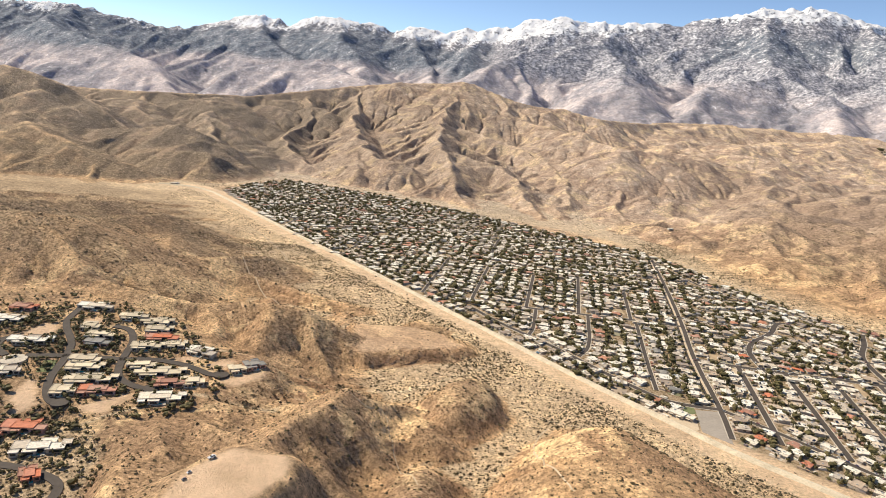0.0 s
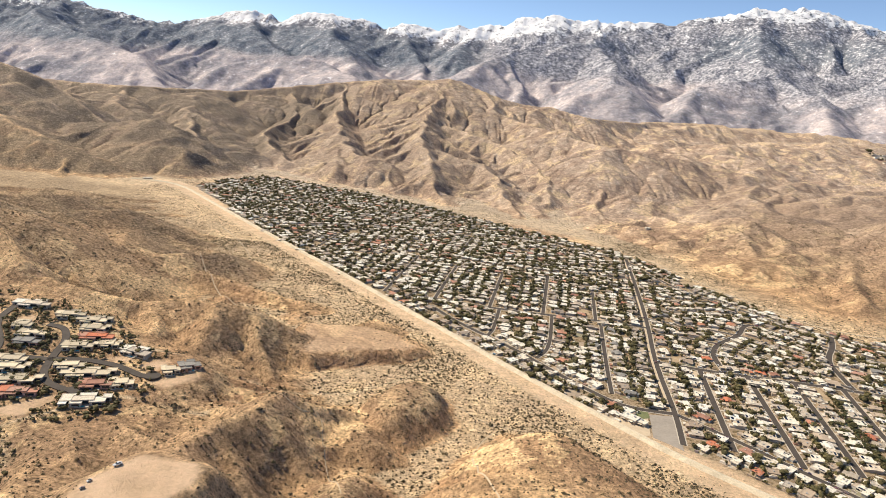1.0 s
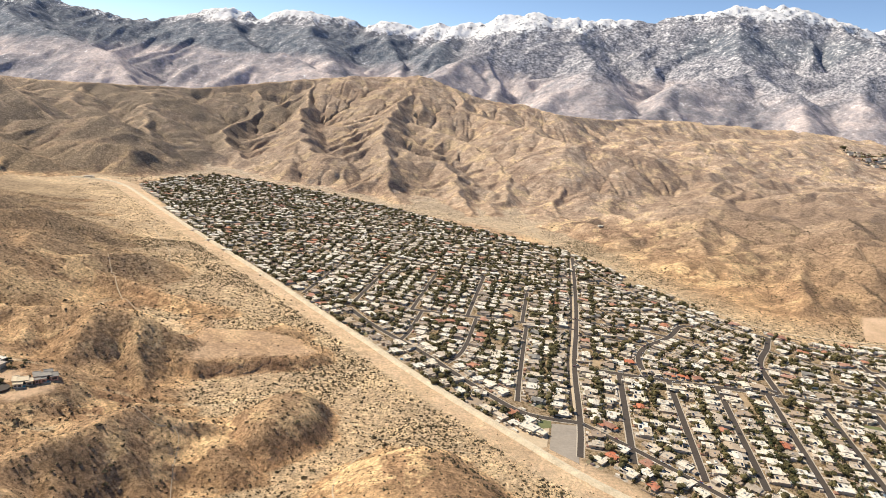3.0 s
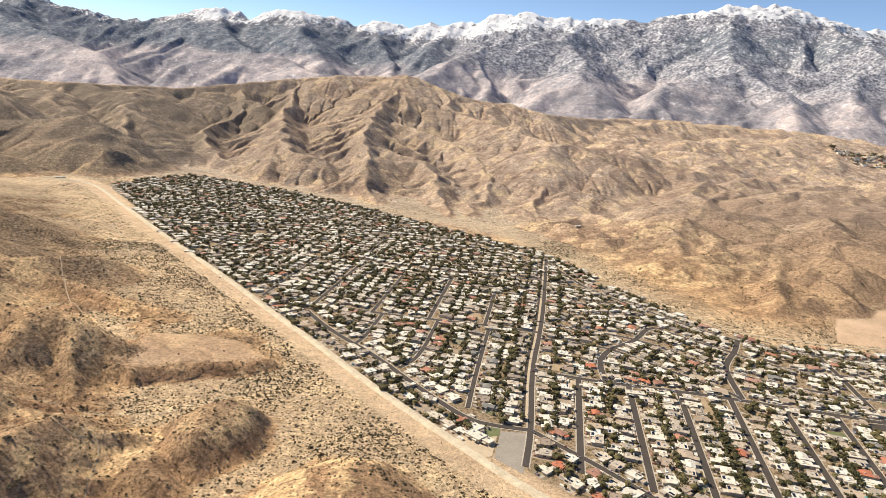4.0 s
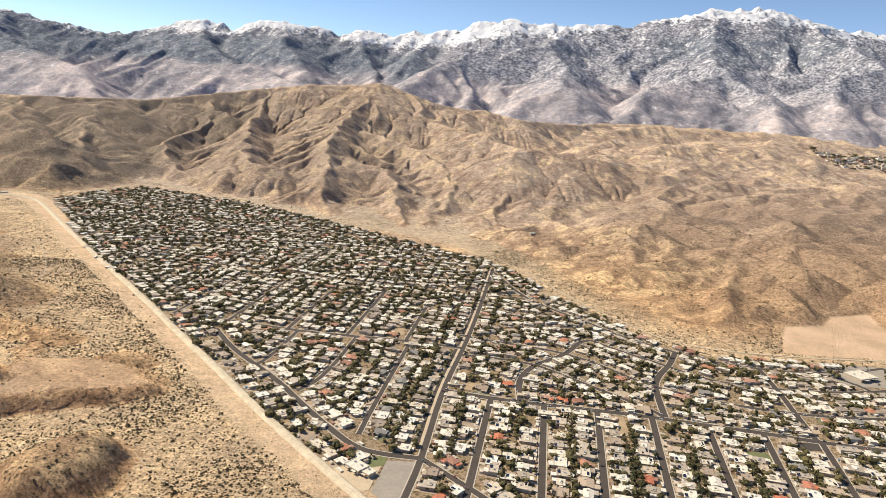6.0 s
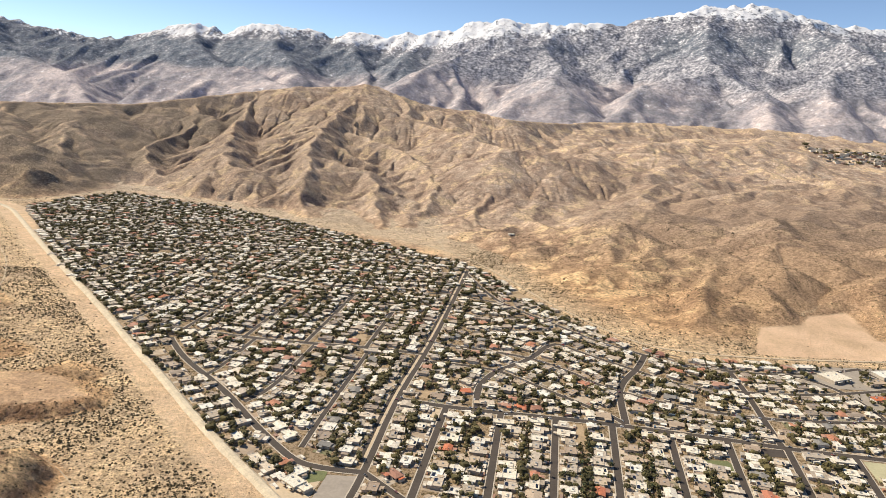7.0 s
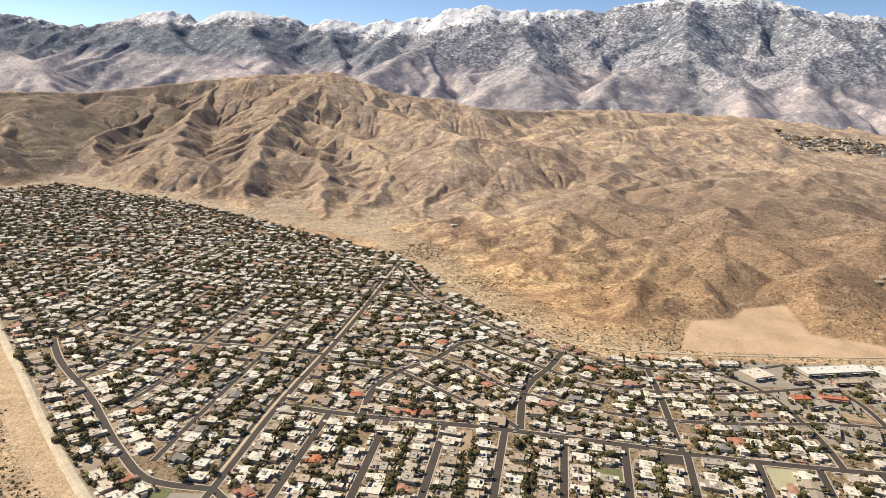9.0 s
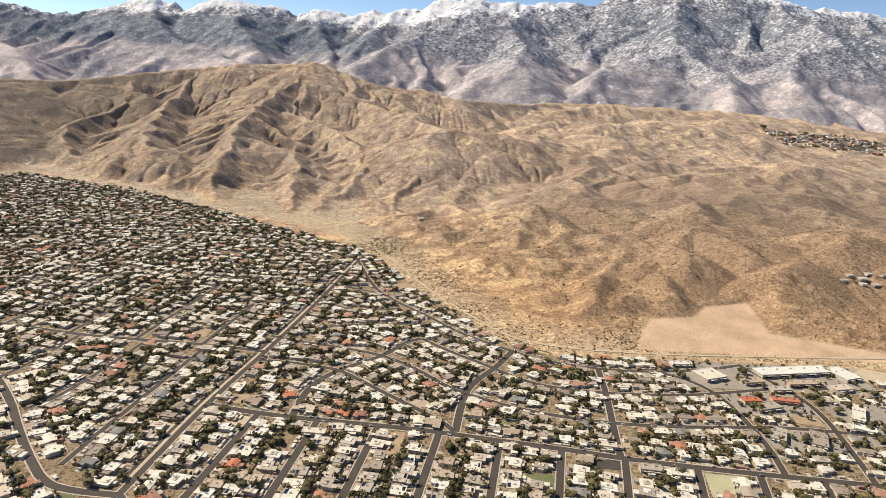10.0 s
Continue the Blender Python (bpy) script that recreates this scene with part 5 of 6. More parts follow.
for x, y, w, d, turn, h, roof_mat, wall_mat, words, steps in [
        (600, 591, 58, 12, 11, 2.6, WHITE_ROOF, STUCCO, "long white flat-roofed shopping building", 5),
        (637, 590, 14, 20, 20, 2.6, WHITE_ROOF, STUCCO, "white flat-roofed market wing", 2),
        (533, 578, 18, 15, 22, 2.4, WHITE_ROOF, STUCCO, "square white flat-roofed hall", 2),
        (598, 572, 26, 7, 8, 2.0, TAN_ROOF, PINK_WALL, "salmon courtyard building with a tan roof", 3),
        (569, 543, 17, 6, -8, 2.0, TILE_ROOF, PINK_WALL, "long salmon building with pink roof", 3),
        (545, 541, 12, 6, 6, 2.0, TILE_ROOF, STUCCO, "low building with orange tiled roof", 2),
        (551, 532, 18, 8, 18, 2.2, WHITE_ROOF, STUCCO, "white flat-roofed shop building", 2),
        (562, 493, 9, 18, -28, 2.0, WHITE_ROOF, STUCCO, "long white flat-roofed motel wing", 3),
        (540, 497, 8, 16, -30, 2.0, WHITE_ROOF, STUCCO, "long white flat-roofed motel wing", 3),
        (609, 528, 7, 24, -33, 2.2, WHITE_ROOF, STUCCO, "long white flat-roofed depot", 3),
        (161, 404, 10, 7, -42, 2.2, WHITE_ROOF, STUCCO, "white flat-roofed hall beside the channel bank", 2),
        (167, 400, 7, 5, -42, 1.8, WHITE_ROOF, STUCCO, "low white annexe beside the hall", 1),
        (272, 478, 12, 5, -5, 2.0, WHITE_ROOF, STUCCO, "long white flat-roofed row house", 2),
        (520, 596, 16, 6, 5, 2.0, WHITE_ROOF, STUCCO, "long white flat-roofed row of shops", 3),
        (560, 571, 15, 8, 12, 2.2, TAN_ROOF, STUCCO, "tan flat-roofed shop building", 2),
        (575, 560, 14, 6, 8, 2.0, WHITE_ROOF, STUCCO, "white flat-roofed shop building", 2),
        (621, 566, 14, 8, 14, 2.2, WHITE_ROOF, STUCCO, "white flat-roofed office building", 2),
        (660, 560, 18, 9, 14, 2.2, WHITE_ROOF, STUCCO, "white flat-roofed office building", 2),
        (600, 508, 12, 7, -30, 2.0, WHITE_ROOF, STUCCO, "white flat-roofed workshop building", 2),
        (449, 455, 11, 6, -8, 2.2, WHITE_ROOF, STUCCO, "white flat-roofed apartment block", 2),
        (464, 451, 11, 6, -8, 2.2, WHITE_ROOF, STUCCO, "white flat-roofed apartment block", 2)]:
    hall(x, y, w, d, turn, h, roof_mat, wall_mat, words, steps)


# ---- pools and cars ----
def pool(w, d):
    root = tagged(new("swimming_pool"), "turquoise backyard swimming pool with pale coping", "pool", "backyard pools")
    rim = Shape()
    ring = [(w / 2 * math.copysign(abs(math.cos(a)) ** 0.5, math.cos(a)), d / 2 * math.copysign(abs(math.sin(a)) ** 0.5, math.sin(a))) for a in [k * math.pi / 8 for k in range(16)]]
    n = len(ring)
    v = [(x * s, y * s, z) for s, z in ((1.0, 0.02), (1.0, 0.2), (0.84, 0.2), (0.84, 0.02)) for x, y in ring]
    rim.add(v, [(j * n + i, j * n + (i + 1) % n, (j + 1) * n + (i + 1) % n, (j + 1) * n + i) for j in range(3) for i in range(n)])
    rim.put("coping", PAVING, root)
    Shape().slab([(x * 0.86, y * 0.86) for x, y in ring], 0.15, 0.1).put("water", POOL_WATER, root)
    return root


first = pool(2.6, 1.5)
made = 0
for n, (p, face, deep) in enumerate(LOTS[:420]):
    if rng.random() < 0.22:
        q = Matrix.Translation((p.x, p.y, 0)) @ Matrix.Rotation(face, 4, "Z") @ Vector((rng.uniform(-2.4, 2.4), 5.4, 0))
        m = pose(q.x, q.y, 0.05, 0, 0, math.degrees(face) + rng.choice((0, 90)))
        if road_gap(Vector((q.x, q.y))) > 1.5:
            if made:
                copy_thing(first, m)
            else:
                first.matrix_basis = m
            made += 1


def car():
    root = tagged(new("car"), "small parked car standing at the kerb", "car", "parked cars")
    L, W = 2.0, 0.85
    side = [(-L / 2, 0.2), (-L / 2, 0.48), (-L * 0.28, 0.52), (-L * 0.16, 0.56), (L * 0.34, 0.56), (L / 2, 0.5), (L / 2, 0.2)]
    n = len(side)
    Shape().add([(x, -W / 2, z) for x, z in side] + [(x, W / 2, z) for x, z in side],
                [tuple(range(n)), tuple(reversed(range(n, 2 * n)))] + [(i, i + n, (i + 1) % n + n, (i + 1) % n) for i in range(n)]).put("body", CAR_PAINT, root)
    Shape().add([(-L * 0.2, -W * 0.46, 0.54), (L * 0.36, -W * 0.46, 0.54), (L * 0.36, W * 0.46, 0.54), (-L * 0.2, W * 0.46, 0.54),
                 (-L * 0.06, -W * 0.38, 0.8), (L * 0.26, -W * 0.38, 0.8), (L * 0.26, W * 0.38, 0.8), (-L * 0.06, W * 0.38, 0.8)], BOX).put("cabin", GLASS, root)
    Shape().box(-L * 0.07, -W * 0.39, 0.79, L * 0.27, W * 0.39, 0.83, 0.03).put("roof", CAR_PAINT, root)
    for x in (-L * 0.31, L * 0.31):
        for y in (-W / 2, W / 2):
            ring = [(x + 0.17 * math.cos(a), 0.17 + 0.17 * math.sin(a)) for a in [k * math.pi / 4 for k in range(8)]]
            Shape().add([(px, y - 0.06, pz) for px, pz in ring] + [(px, y + 0.06, pz) for px, pz in ring],
                        [tuple(range(8)), tuple(reversed(range(8, 16)))] + [(i, i + 8, (i + 1) % 8 + 8, (i + 1) % 8) for i in range(8)]).put("wheel", RUBBER, root)
    return root


first_car = car()
first_car.matrix_basis = pose(236.0, 470.0, 0.3, 0, 0, 80)
spots = []
for key, (half, line) in ROAD_LINES.items():
    if key.startswith(("row", "arc", "cross_east", "bend", "south", "link")):
        for (ax, ay), (bx, by) in zip(line, line[1:]):
            if rng.random() < 0.26:
                d = math.hypot(bx - ax, by - ay)
                s = rng.choice((1, -1)) * (half - 0.6)
                spots.append(((ax + bx) / 2 - (by - ay) / d * s, (ay + by) / 2 + (bx - ax) / d * s, math.degrees(math.atan2(by - ay, bx - ax)) + rng.choice((0, 180))))
for x, y, turn in spots[:110]:
    copy_thing(first_car, pose(x, y, 0.33, 0, 0, turn))
for k in range(14):
    copy_thing(first_car, pose(600 + k * 1.1, 506 + k * 2.2, 0.1, 0, 0, -30 + rng.choice((0, 180))))


# ---- trees ----
ICO = [(0, 0, 1), (0.894, 0, 0.447), (0.276, 0.851, 0.447), (-0.724, 0.526, 0.447), (-0.724, -0.526, 0.447), (0.276, -0.851, 0.447),
       (0.724, 0.526, -0.447), (-0.276, 0.851, -0.447), (-0.894, 0, -0.447), (-0.276, -0.851, -0.447), (0.724, -0.526, -0.447), (0, 0, -1)]
ICO_FACES = [(0, 1, 2), (0, 2, 3), (0, 3, 4), (0, 4, 5), (0, 5, 1), (1, 6, 2), (2, 7, 3), (3, 8, 4), (4, 9, 5), (5, 10, 1), (6, 7, 2), (7, 8, 3), (8, 9, 4), (9, 10, 5), (10, 6, 1)]



def clumps(r, count, radius, height, low, size):
    """Leaf clumps: bent quads scattered over a few overlapping lobes."""
    s = Shape()
    lobes = [(r.gauss(0, radius * 0.34), r.gauss(0, radius * 0.34), low + height * r.uniform(0.3, 0.75), radius * r.uniform(0.45, 0.75)) for k in range(5)]
    for k in range(count):
        cx, cy, cz, cr = lobes[k % 5]
        d = Vector((r.gauss(0, 1), r.gauss(0, 1), r.gauss(0.25, 0.8))).normalized() * cr * r.uniform(0.55, 1.05)
        c = Vector((cx, cy, cz)) + Vector((d.x, d.y, d.z * height / (2 * radius)))
        t = Vector((r.gauss(0, 1), r.gauss(0, 1), r.gauss(0, 0.6))).normalized()
        b = t.cross(Vector((r.gauss(0, 1), r.gauss(0, 1), r.gauss(0, 1)))).normalized()
        e = size * r.uniform(0.6, 1.3)
        bend = t.cross(b) * e * 0.35
        s.add([tuple(c - t * e), tuple(c + b * e * 0.7 + bend), tuple(c + t * e), tuple(c - b * e * 0.7 + bend)], [(0, 1, 2), (0, 2, 3)])
    return s


def limb(s, a, b, ra, rb, sides=5):
    a, b = Vector(a), Vector(b)
    d = (b - a).normalized()
    u = d.orthogonal().normalized()
    v = d.cross(u)
    ring = [(math.cos(k * 2 * math.pi / sides), math.sin(k * 2 * math.pi / sides)) for k in range(sides)]
    s.add([tuple(a + (u * c + v * w) * ra) for c, w in ring] + [tuple(b + (u * c + v * w) * rb) for c, w in ring],
          [(i, (i + 1) % sides, (i + 1) % sides + sides, i + sides) for i in range(sides)])


def tree(seed, radius, height, label):
    r = random.Random(seed)
    root = tagged(new("tree"), label, "tree", "garden trees")
    trunk = Shape()
    fork = height * 0.32
    limb(trunk, (0, 0, -0.2), (0.05, 0, fork), 0.17, 0.11, 6)
    for k in range(4):
        a = k * 1.6 + r.random()
        limb(trunk, (0.05, 0, fork - 0.05), (math.cos(a) * radius * 0.5, math.sin(a) * radius * 0.5, height * 0.62), 0.085, 0.03)
    trunk.put("trunk", BARK, root)
    leaves = clumps(r, 230, radius, height * 0.8, height * 0.18, 0.27)
    for k in range(4):
        a, size = k * 1.6 + r.random(), radius * r.uniform(0.36, 0.5)
        cx, cy, cz = math.cos(a) * radius * 0.42, math.sin(a) * radius * 0.42, height * r.uniform(0.5, 0.66)
        leaves.add([(cx + x * size * r.uniform(0.7, 1.3), cy + y * size * r.uniform(0.7, 1.3), cz + z * height * 0.24 * r.uniform(0.7, 1.3)) for x, y, z in ICO[:11]], ICO_FACES)
    leaves.put("crown", LEAF, root)
    return root


def palm(seed, height):
    r = random.Random(seed)
    root = tagged(new("palm_tree"), "slim fan palm with a tufted green crown", "palm tree", "garden palms")
    trunk = Shape()
    limb(trunk, (0, 0, -0.2), (0.1, 0.05, height * 0.5), 0.13, 0.1, 6)
    limb(trunk, (0.1, 0.05, height * 0.5), (0.16, 0.1, height), 0.1, 0.085, 6)
    trunk.put("trunk", BARK, root)
    fronds = Shape()
    for k in range(22):
        a, lift = k * 2.4, r.uniform(-0.5, 0.9)
        d = Vector((math.cos(a), math.sin(a), lift)).normalized()
        side = Vector((-math.sin(a), math.cos(a), 0))
        c = Vector((0.16, 0.1, height))
        length = r.uniform(0.8, 1.1)
        mid, tip = c + d * length * 0.6, c + d * length + Vector((0, 0, -0.35))
        fronds.add([tuple(c), tuple(mid - side * 0.22), tuple(tip), tuple(mid + side * 0.22)], [(0, 1, 2), (0, 2, 3)])
    fronds.put("crown", PALM_LEAF, root)
    return root


TREES = [tree(11, 1.7, 2.9, "dense dark green garden tree"), tree(12, 1.3, 2.3, "small round olive-green garden tree"), tree(13, 2.2, 3.4, "broad spreading dark green tree"), tree(14, 1.2, 2.9, "upright grey-green garden tree")]
PALMS = [palm(21, 3.6), palm(22, 4.6)]
def lumpy_crown(seed, radius, height, lobes):
    """A small crown seen from far off: a few uneven lobes of foliage with ragged sprays on them."""
    r = random.Random(seed)
    s = clumps(r, 9, radius, height, 0.1, 0.36)
    for k in range(lobes):
        a, off, size = k * 2.4 + r.random(), radius * r.uniform(0.15, 0.5), radius * r.uniform(0.42, 0.66)
        cx, cy, cz = math.cos(a) * off, math.sin(a) * off, height * r.uniform(0.4, 0.68)
        s.add([(cx + x * size * r.uniform(0.7, 1.3), cy + y * size * r.uniform(0.7, 1.3), cz + z * height * 0.36 * r.uniform(0.7, 1.3)) for x, y, z in ICO[:11]], ICO_FACES)
    return s


FAR_CROWNS = []
for seed, radius, height, lobes in ((31, 1.7, 2.6, 2), (32, 1.3, 2.0, 2), (33, 2.1, 3.0, 3), (34, 1.0, 1.6, 1), (35, 1.2, 3.2, 2), (36, 1.8, 2.3, 3), (37, 0.9, 2.4, 1)):
    s = lumpy_crown(seed, radius, height, lobes)
    FAR_CROWNS.append((np.array(s.verts), np.array(s.faces)))
tree_spots, hedge_spots = [], []
for n, (p, face, deep) in enumerate(LOTS):
    base = Matrix.Translation((p.x, p.y, 0)) @ Matrix.Rotation(face, 4, "Z")
    far = p.y > 720 or p.x < 60
    for k in range(rng.choice((5, 8, 10, 12, 15) if not far else (4, 6, 7, 8, 10))):
        u = rng.random()
        spot = (rng.uniform(-4.9, 4.9), rng.uniform(5.0, 7.2)) if u < 0.5 else (rng.choice((-5.1, 5.1)) + rng.uniform(-0.5, 0.5), rng.uniform(-6, 6)) if u < 0.85 else (rng.uniform(-4.5, 4.5), -rng.uniform(5.2, 6.4))
        q = base @ Vector((*spot, 0))
        if k == 0 and rng.random() < 0.5:
            for j in range(rng.randint(3, 6)):
                hq = base @ Vector((-4.9 + j * 1.5, 6.3 + rng.uniform(-0.3, 0.3), 0))
                if road_gap(Vector((hq.x, hq.y))) > 1.2 and in_ring(hq.x, hq.y, TOWN) and not any(in_ring(hq.x, hq.y, r) for r in FREE.values()):
                    hedge_spots.append((hq.x, hq.y))
        if road_gap(Vector((q.x, q.y))) > (1.5 if not far else 1.0) and in_ring(q.x, q.y, TOWN) and not any(in_ring(q.x, q.y, r) for r in FREE.values()):
            tree_spots.append((q.x, q.y, n))
for key, count in (("market", 90), ("shops", 50), ("motel", 40), ("yard_east", 60)):
    xs, ys = [c[0] for c in FREE[key]], [c[1] for c in FREE[key]]
    for k in range(count):
        x, y = rng.uniform(min(xs), max(xs)), rng.uniform(min(ys), max(ys))
        if road_gap(Vector((x, y))) > 0.5:
            tree_spots.append((x, y, 5000))
near_used, crown_co, crown_faces, total = {}, [], [], 0
made_trees = made_palms = 0


def stand(proto, m):
    if proto not in near_used:
        near_used[proto] = True
        proto.matrix_basis = m
    else:
        copy_thing(proto, Matrix.Identity(4)).matrix_basis = m


def add_crown(x, y, z, size):
    global total
    v, f = rng.choice(FAR_CROWNS)
    a, k = rng.uniform(0, 6.28), size * min(1.75, max(0.4, rng.lognormvariate(-0.05, 0.4)))
    c, s = math.cos(a) * k, math.sin(a) * k
    crown_co.append(np.stack([x + v[:, 0] * c - v[:, 1] * s, y + v[:, 0] * s + v[:, 1] * c, z + v[:, 2] * k], -1))
    crown_faces.append(f + total)
    total += len(v)


for x, y, n in tree_spots:
    m = Matrix.Translation((x, y, 0.03)) @ Matrix.Rotation(rng.uniform(0, 6.28), 4, "Z") @ Matrix.Scale(rng.uniform(0.7, 1.15), 4)
    if n < 160 and made_palms < 90 and rng.random() < 0.2:
        stand(rng.choice(PALMS), m)
        made_palms += 1
    elif n < 200 and made_trees < 300:
        stand(rng.choice(TREES), m)
        made_trees += 1
    else:
        add_crown(x, y, 0.0, 1.0 if n < 900 else 1.12)

for x, y in hedge_spots:
    add_crown(x, y, -0.1, rng.uniform(0.45, 0.7))
HILL_ROADS = [
    [(-236, 436), (-235, 424), (-234, 411), (-229, 401), (-220, 390), (-214, 381), (-210, 368), (-208, 360), (-207, 351), (-204, 340), (-199, 329), (-193, 322), (-187, 320)],
    [(-203, 410), (-193, 409), (-187, 402), (-182, 391), (-180, 377), (-178, 368), (-175, 357), (-169, 349), (-161, 345), (-153, 343)],
    [(-231, 363), (-209, 368), (-193, 370), (-178, 371)],
    [(-178, 371), (-163, 375), (-151, 374), (-143, 373), (-133, 369), (-125, 365), (-119, 366)],
    [(-247, 385), (-253, 380), (-254, 375), (-251, 367), (-241, 361)],
    [(-235, 270), (-185, 272), (-165, 268), (-152, 262), (-150, 248), (-160, 244)],
]
hill_edges = [(Vector(a), Vector(b)) for line in HILL_ROADS for a, b in zip(line, line[1:])]


def clear_of_hill_roads(x, y, least=3.2):
    p = Vector((x, y))
    for a, b in hill_edges:
        d = b - a
        if (p - a - d * min(max((p - a).dot(d) / d.length_squared, 0), 1)).length < least:
            return False
    return not any(in_ring(x, y, ring) for ring in BARE_PLOTS)


for x, y, count, spread in ((-190, 380, 1900, 42), (-245, 395, 1000, 30), (-165, 350, 700, 30), (-185, 285, 1100, 34), (-225, 420, 160, 20), (-120, 368, 26, 16)):
    for k in range(count):
        px, py = rng.gauss(x, spread), rng.gauss(y, spread * 0.8)
        if (in_ring(px, py, SHELF) or in_ring(px, py, LOWER_SHELF)) and clear_of_hill_roads(px, py):
            add_crown(px, py, height_at(px, py) - 0.1, rng.uniform(0.4, 0.85))
far_roofs = Shape()
for k in range(700):
    x, y = rng.uniform(1480, 2000), rng.uniform(2235, 2420)
    z = height_at(x, y)
    w, d = rng.uniform(4, 11), rng.uniform(3, 7)
    if k % 2:
        far_roofs.box(x - w, y - d, z - 3, x + w, y + d, z + rng.uniform(3, 5), 0.4)
    if k % 2 == 0:
        add_crown(x, y, z - 1, rng.uniform(2.0, 3.6))
tagged(far_roofs.put("far_town", SHEDS), "specks of a distant town beyond the hills", "town", kind="stuff")
crowns = bpy.data.meshes.new("garden_greenery")
co, fa = np.concatenate(crown_co), np.concatenate(crown_faces)
crowns.vertices.add(len(co))
crowns.vertices.foreach_set("co", co.ravel())
crowns.loops.add(fa.size)
crowns.loops.foreach_set("vertex_index", fa.ravel())
crowns.polygons.add(len(fa))
crowns.polygons.foreach_set("loop_start", np.arange(len(fa)) * 3)
crowns.polygons.foreach_set("use_smooth", np.zeros(len(fa), bool))
crowns.materials.append(LEAF_FAR)
crowns.update(calc_edges=True)
tagged(new("garden_greenery", crowns), "dark green trees and shrubs among the houses", "trees", kind="stuff")

# ---- desert scrub ----
scrub_rng = np.random.default_rng(5)


def scatter(count, x0, x1, y0, y1):
    x, y = scrub_rng.uniform(x0, x1, count), scrub_rng.uniform(y0, y1, count)
    i, j = np.clip(np.searchsorted(GX, x) - 1, 0, len(GX) - 2), np.clip(np.searchsorted(GY, y) - 1, 0, len(GY) - 2)
    fx, fy = (x - GX[i]) / (GX[i + 1] - GX[i]), (y - GY[j]) / (GY[j + 1] - GY[j])
    z = (GH[j, i] * (1 - fx) + GH[j, i + 1] * fx) * (1 - fy) + (GH[j + 1, i] * (1 - fx) + GH[j + 1, i + 1] * fx) * fy
    wash, bare = GZONES["wash"][j, i], GZONES["bare"][j, i]
    bank, _ = segments_distance(x, y, LEVEE)
    patch = fractal(x, y, 45, 3, 201)
    chance = (0.2 + 0.75 * wash) * (0.25 + 0.75 * step(0.3, 0.6, patch)) * (1 - bare) ** 4 * np.where(bank < 4.5, 0, np.where(bank < 18, 0.3, np.where(bank < 75, 2.3, 1.1)))
    keep = (scrub_rng.random(count) < chance) & ~inside(x, y, TOWN) & (ring_distance(x, y, SHELF) > 2)
    return x[keep], y[keep], z[keep]


parts = [scatter(190000, -380, 320, 235, 760), scatter(60000, -420, 520, 700, 1300), scatter(150000, 250, 900, 610, 1050)]
sx, sy, sz = (np.concatenate([p[k] for p in parts]) for k in range(3))
n = len(sx)
unit = np.array([(1, 0, 0.25), (0.3, 0.9, 0.3), (-0.85, 0.5, 0.2), (-0.7, -0.7, 0.3), (0.45, -0.9, 0.2), (0.1, 0.05, 1.0), (0.55, 0.4, 0.75), (-0.5, -0.1, 0.8)])
tri = np.array([(0, 1, 6), (1, 2, 7), (2, 3, 7), (3, 4, 5), (4, 0, 6), (6, 1, 5), (1, 7, 5), (7, 3, 5)])
size = (0.2 + scrub_rng.gamma(2.0, 0.14, n))[:, None, None]
turn = scrub_rng.uniform(0, 6.28, n)
c, s = np.cos(turn)[:, None], np.sin(turn)[:, None]
jit = unit[None] * (1 + scrub_rng.uniform(-0.3, 0.3, (n, 8, 3)))
co = np.stack([jit[..., 0] * c - jit[..., 1] * s, jit[..., 0] * s + jit[..., 1] * c, jit[..., 2] * 0.95], -1) * size + np.stack([sx, sy, sz - 0.05], -1)[:, None]
fa = (tri[None] + (np.arange(n) * 8)[:, None, None]).reshape(-1, 3)
bushes = bpy.data.meshes.new("desert_scrub")
bushes.vertices.add(n * 8)
bushes.vertices.foreach_set("co", co.ravel())
bushes.loops.add(fa.size)
bushes.loops.foreach_set("vertex_index", fa.ravel())
bushes.polygons.add(len(fa))
bushes.polygons.foreach_set("loop_start", np.arange(len(fa)) * 3)
bushes.polygons.foreach_set("use_smooth", np.zeros(len(fa), bool))
bushes.materials.append(SCRUB)
bushes.update(calc_edges=True)
tagged(new("desert_scrub", bushes), "low brown-green creosote bushes on the sand", "shrubs", kind="stuff")


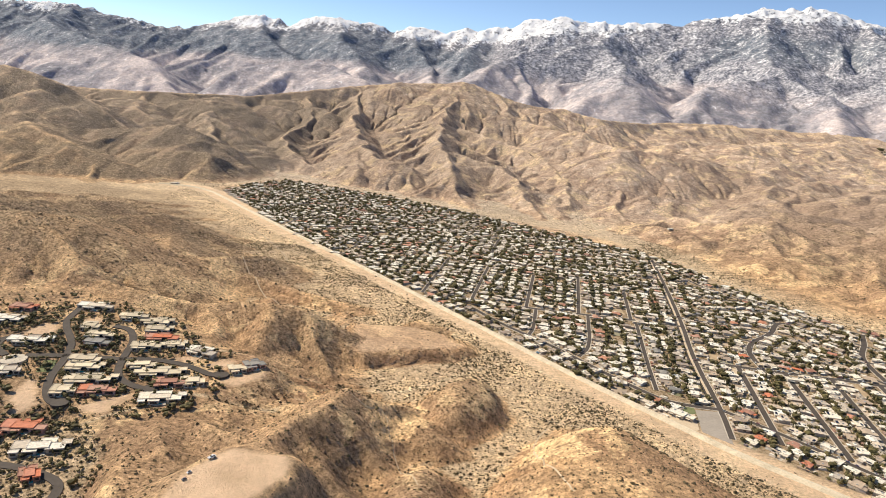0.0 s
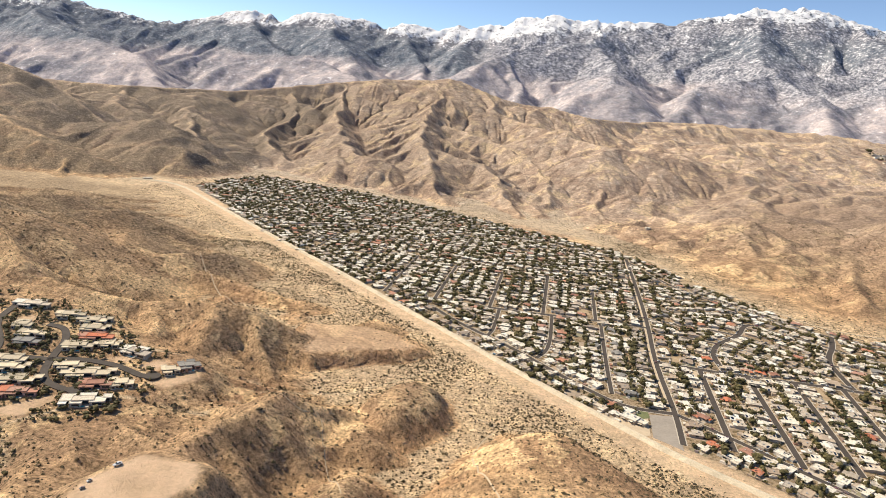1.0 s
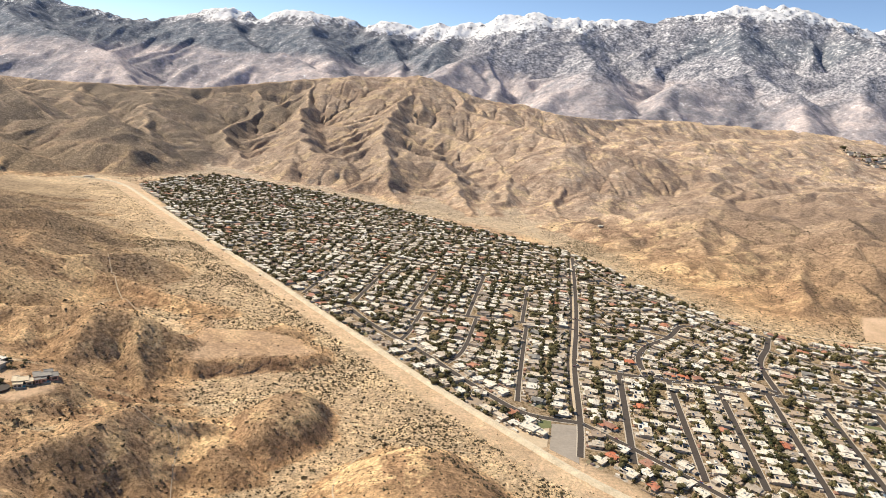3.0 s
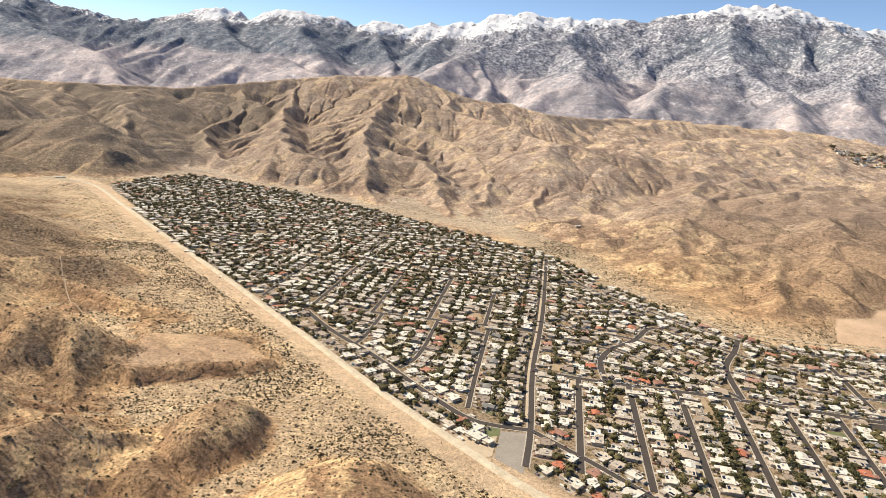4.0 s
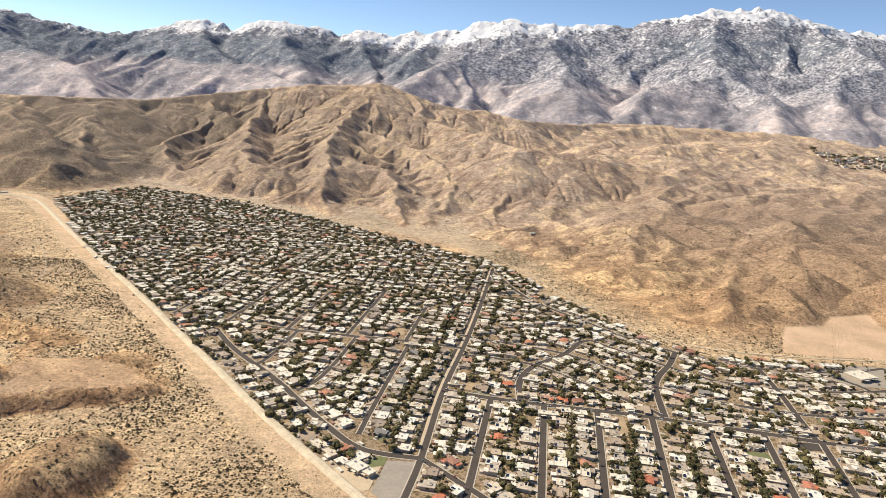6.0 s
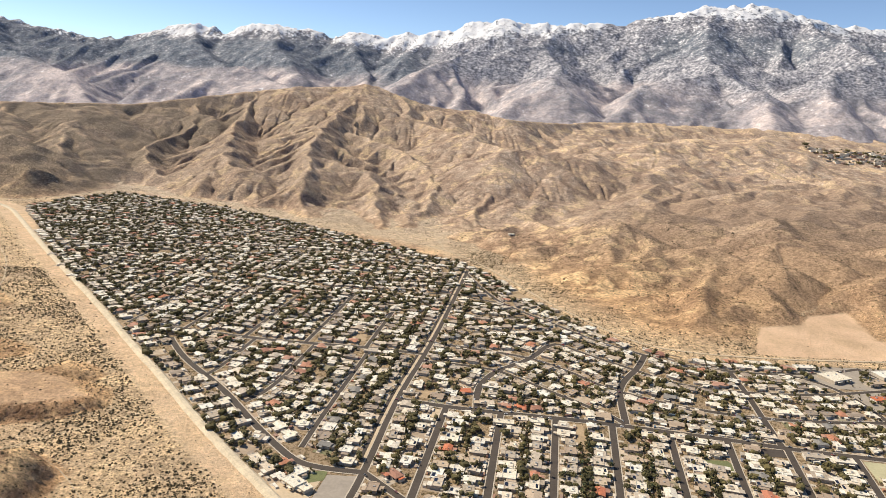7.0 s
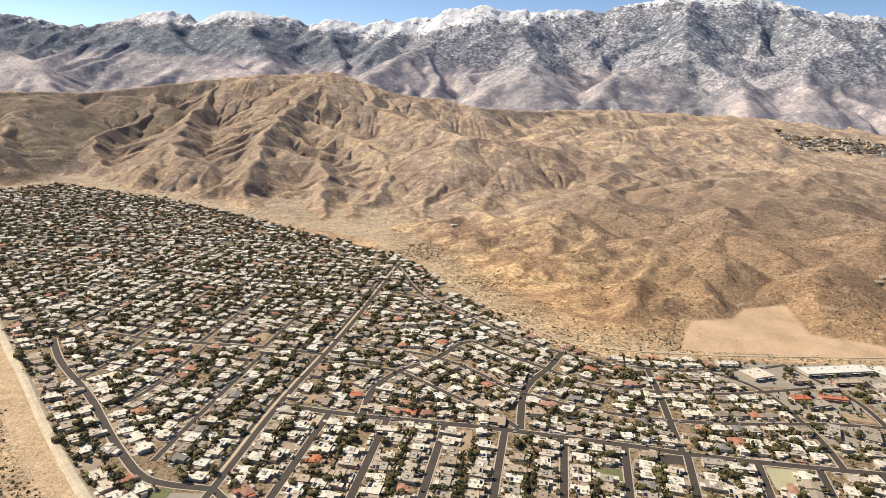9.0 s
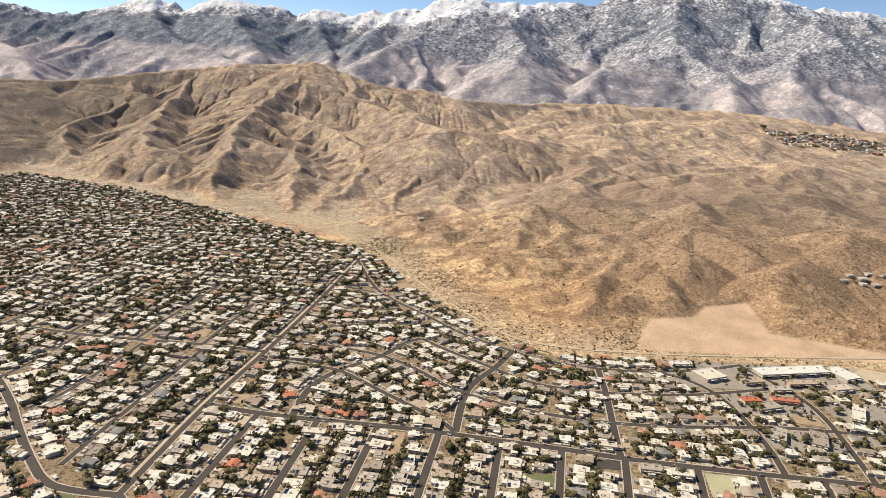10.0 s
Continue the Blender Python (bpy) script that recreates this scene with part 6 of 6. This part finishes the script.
# ---- the villas on the hill shelf ----
def villa(x, y, turn, seed, roof_mat, wall_mat, label, grand=1.0):
    """A sprawling flat-roofed villa of joined blocks at several heights."""
    r = random.Random(seed)
    root = tagged(new("villa"), label, "villa", "hill villas")
    blocks = [(0, 0, 8.5 * grand, 5.6, 2.3), (-6.6 * grand, 1.8, 5.4 * grand, 7.0, 1.9), (6.2 * grand, -1.6, 5.6 * grand, 5.0, 1.8), (-2.4 * grand, -3.6, 4.4 * grand, 3.0, 1.5)]
    blocks += [(r.uniform(0, 3) * grand, 4.0, 6.0 * grand, 3.4, 1.7), (9.6 * grand, 2.0, 3.2 * grand, 4.2, 1.5)][:r.randint(0, 2)]
    blocks.append((r.uniform(-8, -4) * grand, -4.2, 3.0 * grand, 2.2, 1.3))
    for k, (cx, cy, w, d, h) in enumerate(blocks):
        w, d, h = w * r.uniform(0.85, 1.15), d * r.uniform(0.85, 1.15), h + 0.11 * k
        body = Shape().box(cx - w / 2, cy - d / 2, -3.0, cx + w / 2, cy + d / 2, h).put("wall", wall_mat, root)
        Shape().parapet(cx - w / 2 - 0.35, cy - d / 2 - 0.35, cx + w / 2 + 0.35, cy + d / 2 + 0.35, h, h + 0.4).put("roof", roof_mat, root)
        Shape().box(cx - w * 0.32, cy - d / 2 - 0.05, 0.4, cx + w * 0.32, cy - d / 2 + 0.05, h - 0.4).put("window", GLASS, body)
    deck = Shape().box(-2.6 * grand, -6.0, -1.0, 3.0 * grand, -3.1, 0.12).put("terrace", PAVING, root)
    Shape().box(-1.6, -5.4, 0.1, 1.4, -4.1, 0.17).put("pool_water", POOL_WATER, deck)
    z = min(height_at(x + a, y + b) for a in (-3, 0, 3) for b in (-3, 0, 3))
    root.matrix_basis = pose(x, y, z + 0.15, 0, 0, turn)
    return root


def hill_road(line, half=2.1):
    tagged(Shape().strip(dense(line, 1.6), half, 0.45, 1.4, height_at).put("road", ASPHALT), "winding dark asphalt road between villas", "road", kind="structure")


for line in HILL_ROADS:
    hill_road(line)
for x, y in ((-187, 321), (-150, 344), (-119, 366)):
    circle = [(x + 4.4 * math.cos(k * math.pi / 8), y + 4.4 * math.sin(k * math.pi / 8)) for k in range(16)]
    tagged(Shape().slab(circle, max(height_at(px, py) for px, py in circle) + 0.42, 1.6).put("turning_circle", ASPHALT), "dark asphalt turning circle beside villas", "road", kind="structure")
tagged(Shape().strip(dense([(-212, 348), (-213, 354), (-215, 361)], 3.0), 3.4, 0.3, 0.6, height_at).put("lawn", LAWN), "small green lawn between hill villas", "lawn", kind="structure")
circle = [(-234 + 7 * math.cos(k * math.pi / 10), 357 + 7 * math.sin(k * math.pi / 10)) for k in range(20)]
tagged(Shape().slab(circle, height_at(-234, 357) + 0.8, 1.8).put("plaza", PAVING), "pale paved round plaza before a villa", "plaza", kind="structure")
PALE, TAN, RED, DARK = (WHITE_ROOF, STUCCO, "pale flat-roofed hill villa with terrace pool"), (CREAM_ROOF, STUCCO, "beige flat-roofed hill villa with terrace pool"), (TILE_ROOF, PINK_WALL, "red-roofed hill villa with terrace pool"), (GREY_ROOF, PINK_WALL, "dark grey-roofed hill villa with terrace pool")
for n, (x, y, turn, kind, grand) in enumerate([
        (-226, 433, 5, PALE, 1.25), (-197, 425, 14, TAN, 0.95), (-181, 421, 10, TAN, 1.0), (-175, 411, 10, TAN, 0.8), (-168, 401, 10, RED, 1.1), (-172, 388, 12, TAN, 0.95), (-157, 394, 16, TAN, 0.6),
        (-139, 389, -14, PALE, 1.05), (-215, 405, 6, TAN, 0.6), (-204, 396, 4, TAN, 0.9), (-201, 386, 4, DARK, 0.8), (-197, 365, 10, TAN, 0.95), (-194, 357, 10, TAN, 1.0), (-185, 345, 14, TAN, 1.35),
        (-175, 336, 14, RED, 1.0), (-191, 332, 14, TAN, 0.7), (-165, 366, 16, TAN, 0.85), (-153, 360, 16, TAN, 1.35), (-143, 351, 16, RED, 0.9), (-131, 355, 18, TAN, 0.7), (-141, 335, 16, PALE, 1.15),
        (-112, 374, 28, TAN, 0.5), (-104, 381, 34, DARK, 0.6), (-266, 402, 6, PALE, 0.9), (-239, 379, 12, PALE, 1.2), (-228, 345, 20, PALE, 0.6), (-262, 374, 8, PALE, 0.8), (-268, 420, 4, RED, 0.8),
        (-192, 300, 8, RED, 1.1), (-206, 290, 14, RED, 0.9), (-176, 285, 18, PALE, 1.2), (-168, 265, 30, RED, 0.45), (-15, 262, 2, RED, 0.8)]):
    villa(x, y, turn, 300 + n, *kind, grand)
# a lone building at the valley's far end
far_hall = hall(-446, 1094, 14, 6, 10, 2.4, WHITE_ROOF, STUCCO, "small white building at the valley head", 2)
far_hall.location.z = height_at(-446, 1094) + 0.1
van = copy_thing(first_car, pose(-86, 259, 31.15, 0, 0, 50))
van.scale = (1.7, 1.5, 1.6)
tagged(van, "white van parked on a graded dirt pad", "van")
for x, y, turn in ((-91, 247, 60), (-91, 242, 55)):
    copy_thing(first_car, pose(x, y, 31.15, 0, 0, turn))
hut = hall(332, 988, 7, 4, 20, 1.8, WHITE_ROOF, STUCCO, "small pale hut on the desert slope", 1)
hut.location.z = height_at(332, 988) + 0.1
for x, y, w in ((738, 756, 7), (748, 764, 6), (758, 758, 8), (768, 766, 6), (778, 757, 7), (764, 747, 6), (788, 764, 7), (752, 748, 5)):
    far_home = hall(x, y, w, 4.5, 12, 1.6, WHITE_ROOF, STUCCO, "pale flat-roofed house on the desert hill", 2)
    far_home.location.z = height_at(x, y) + 0.3
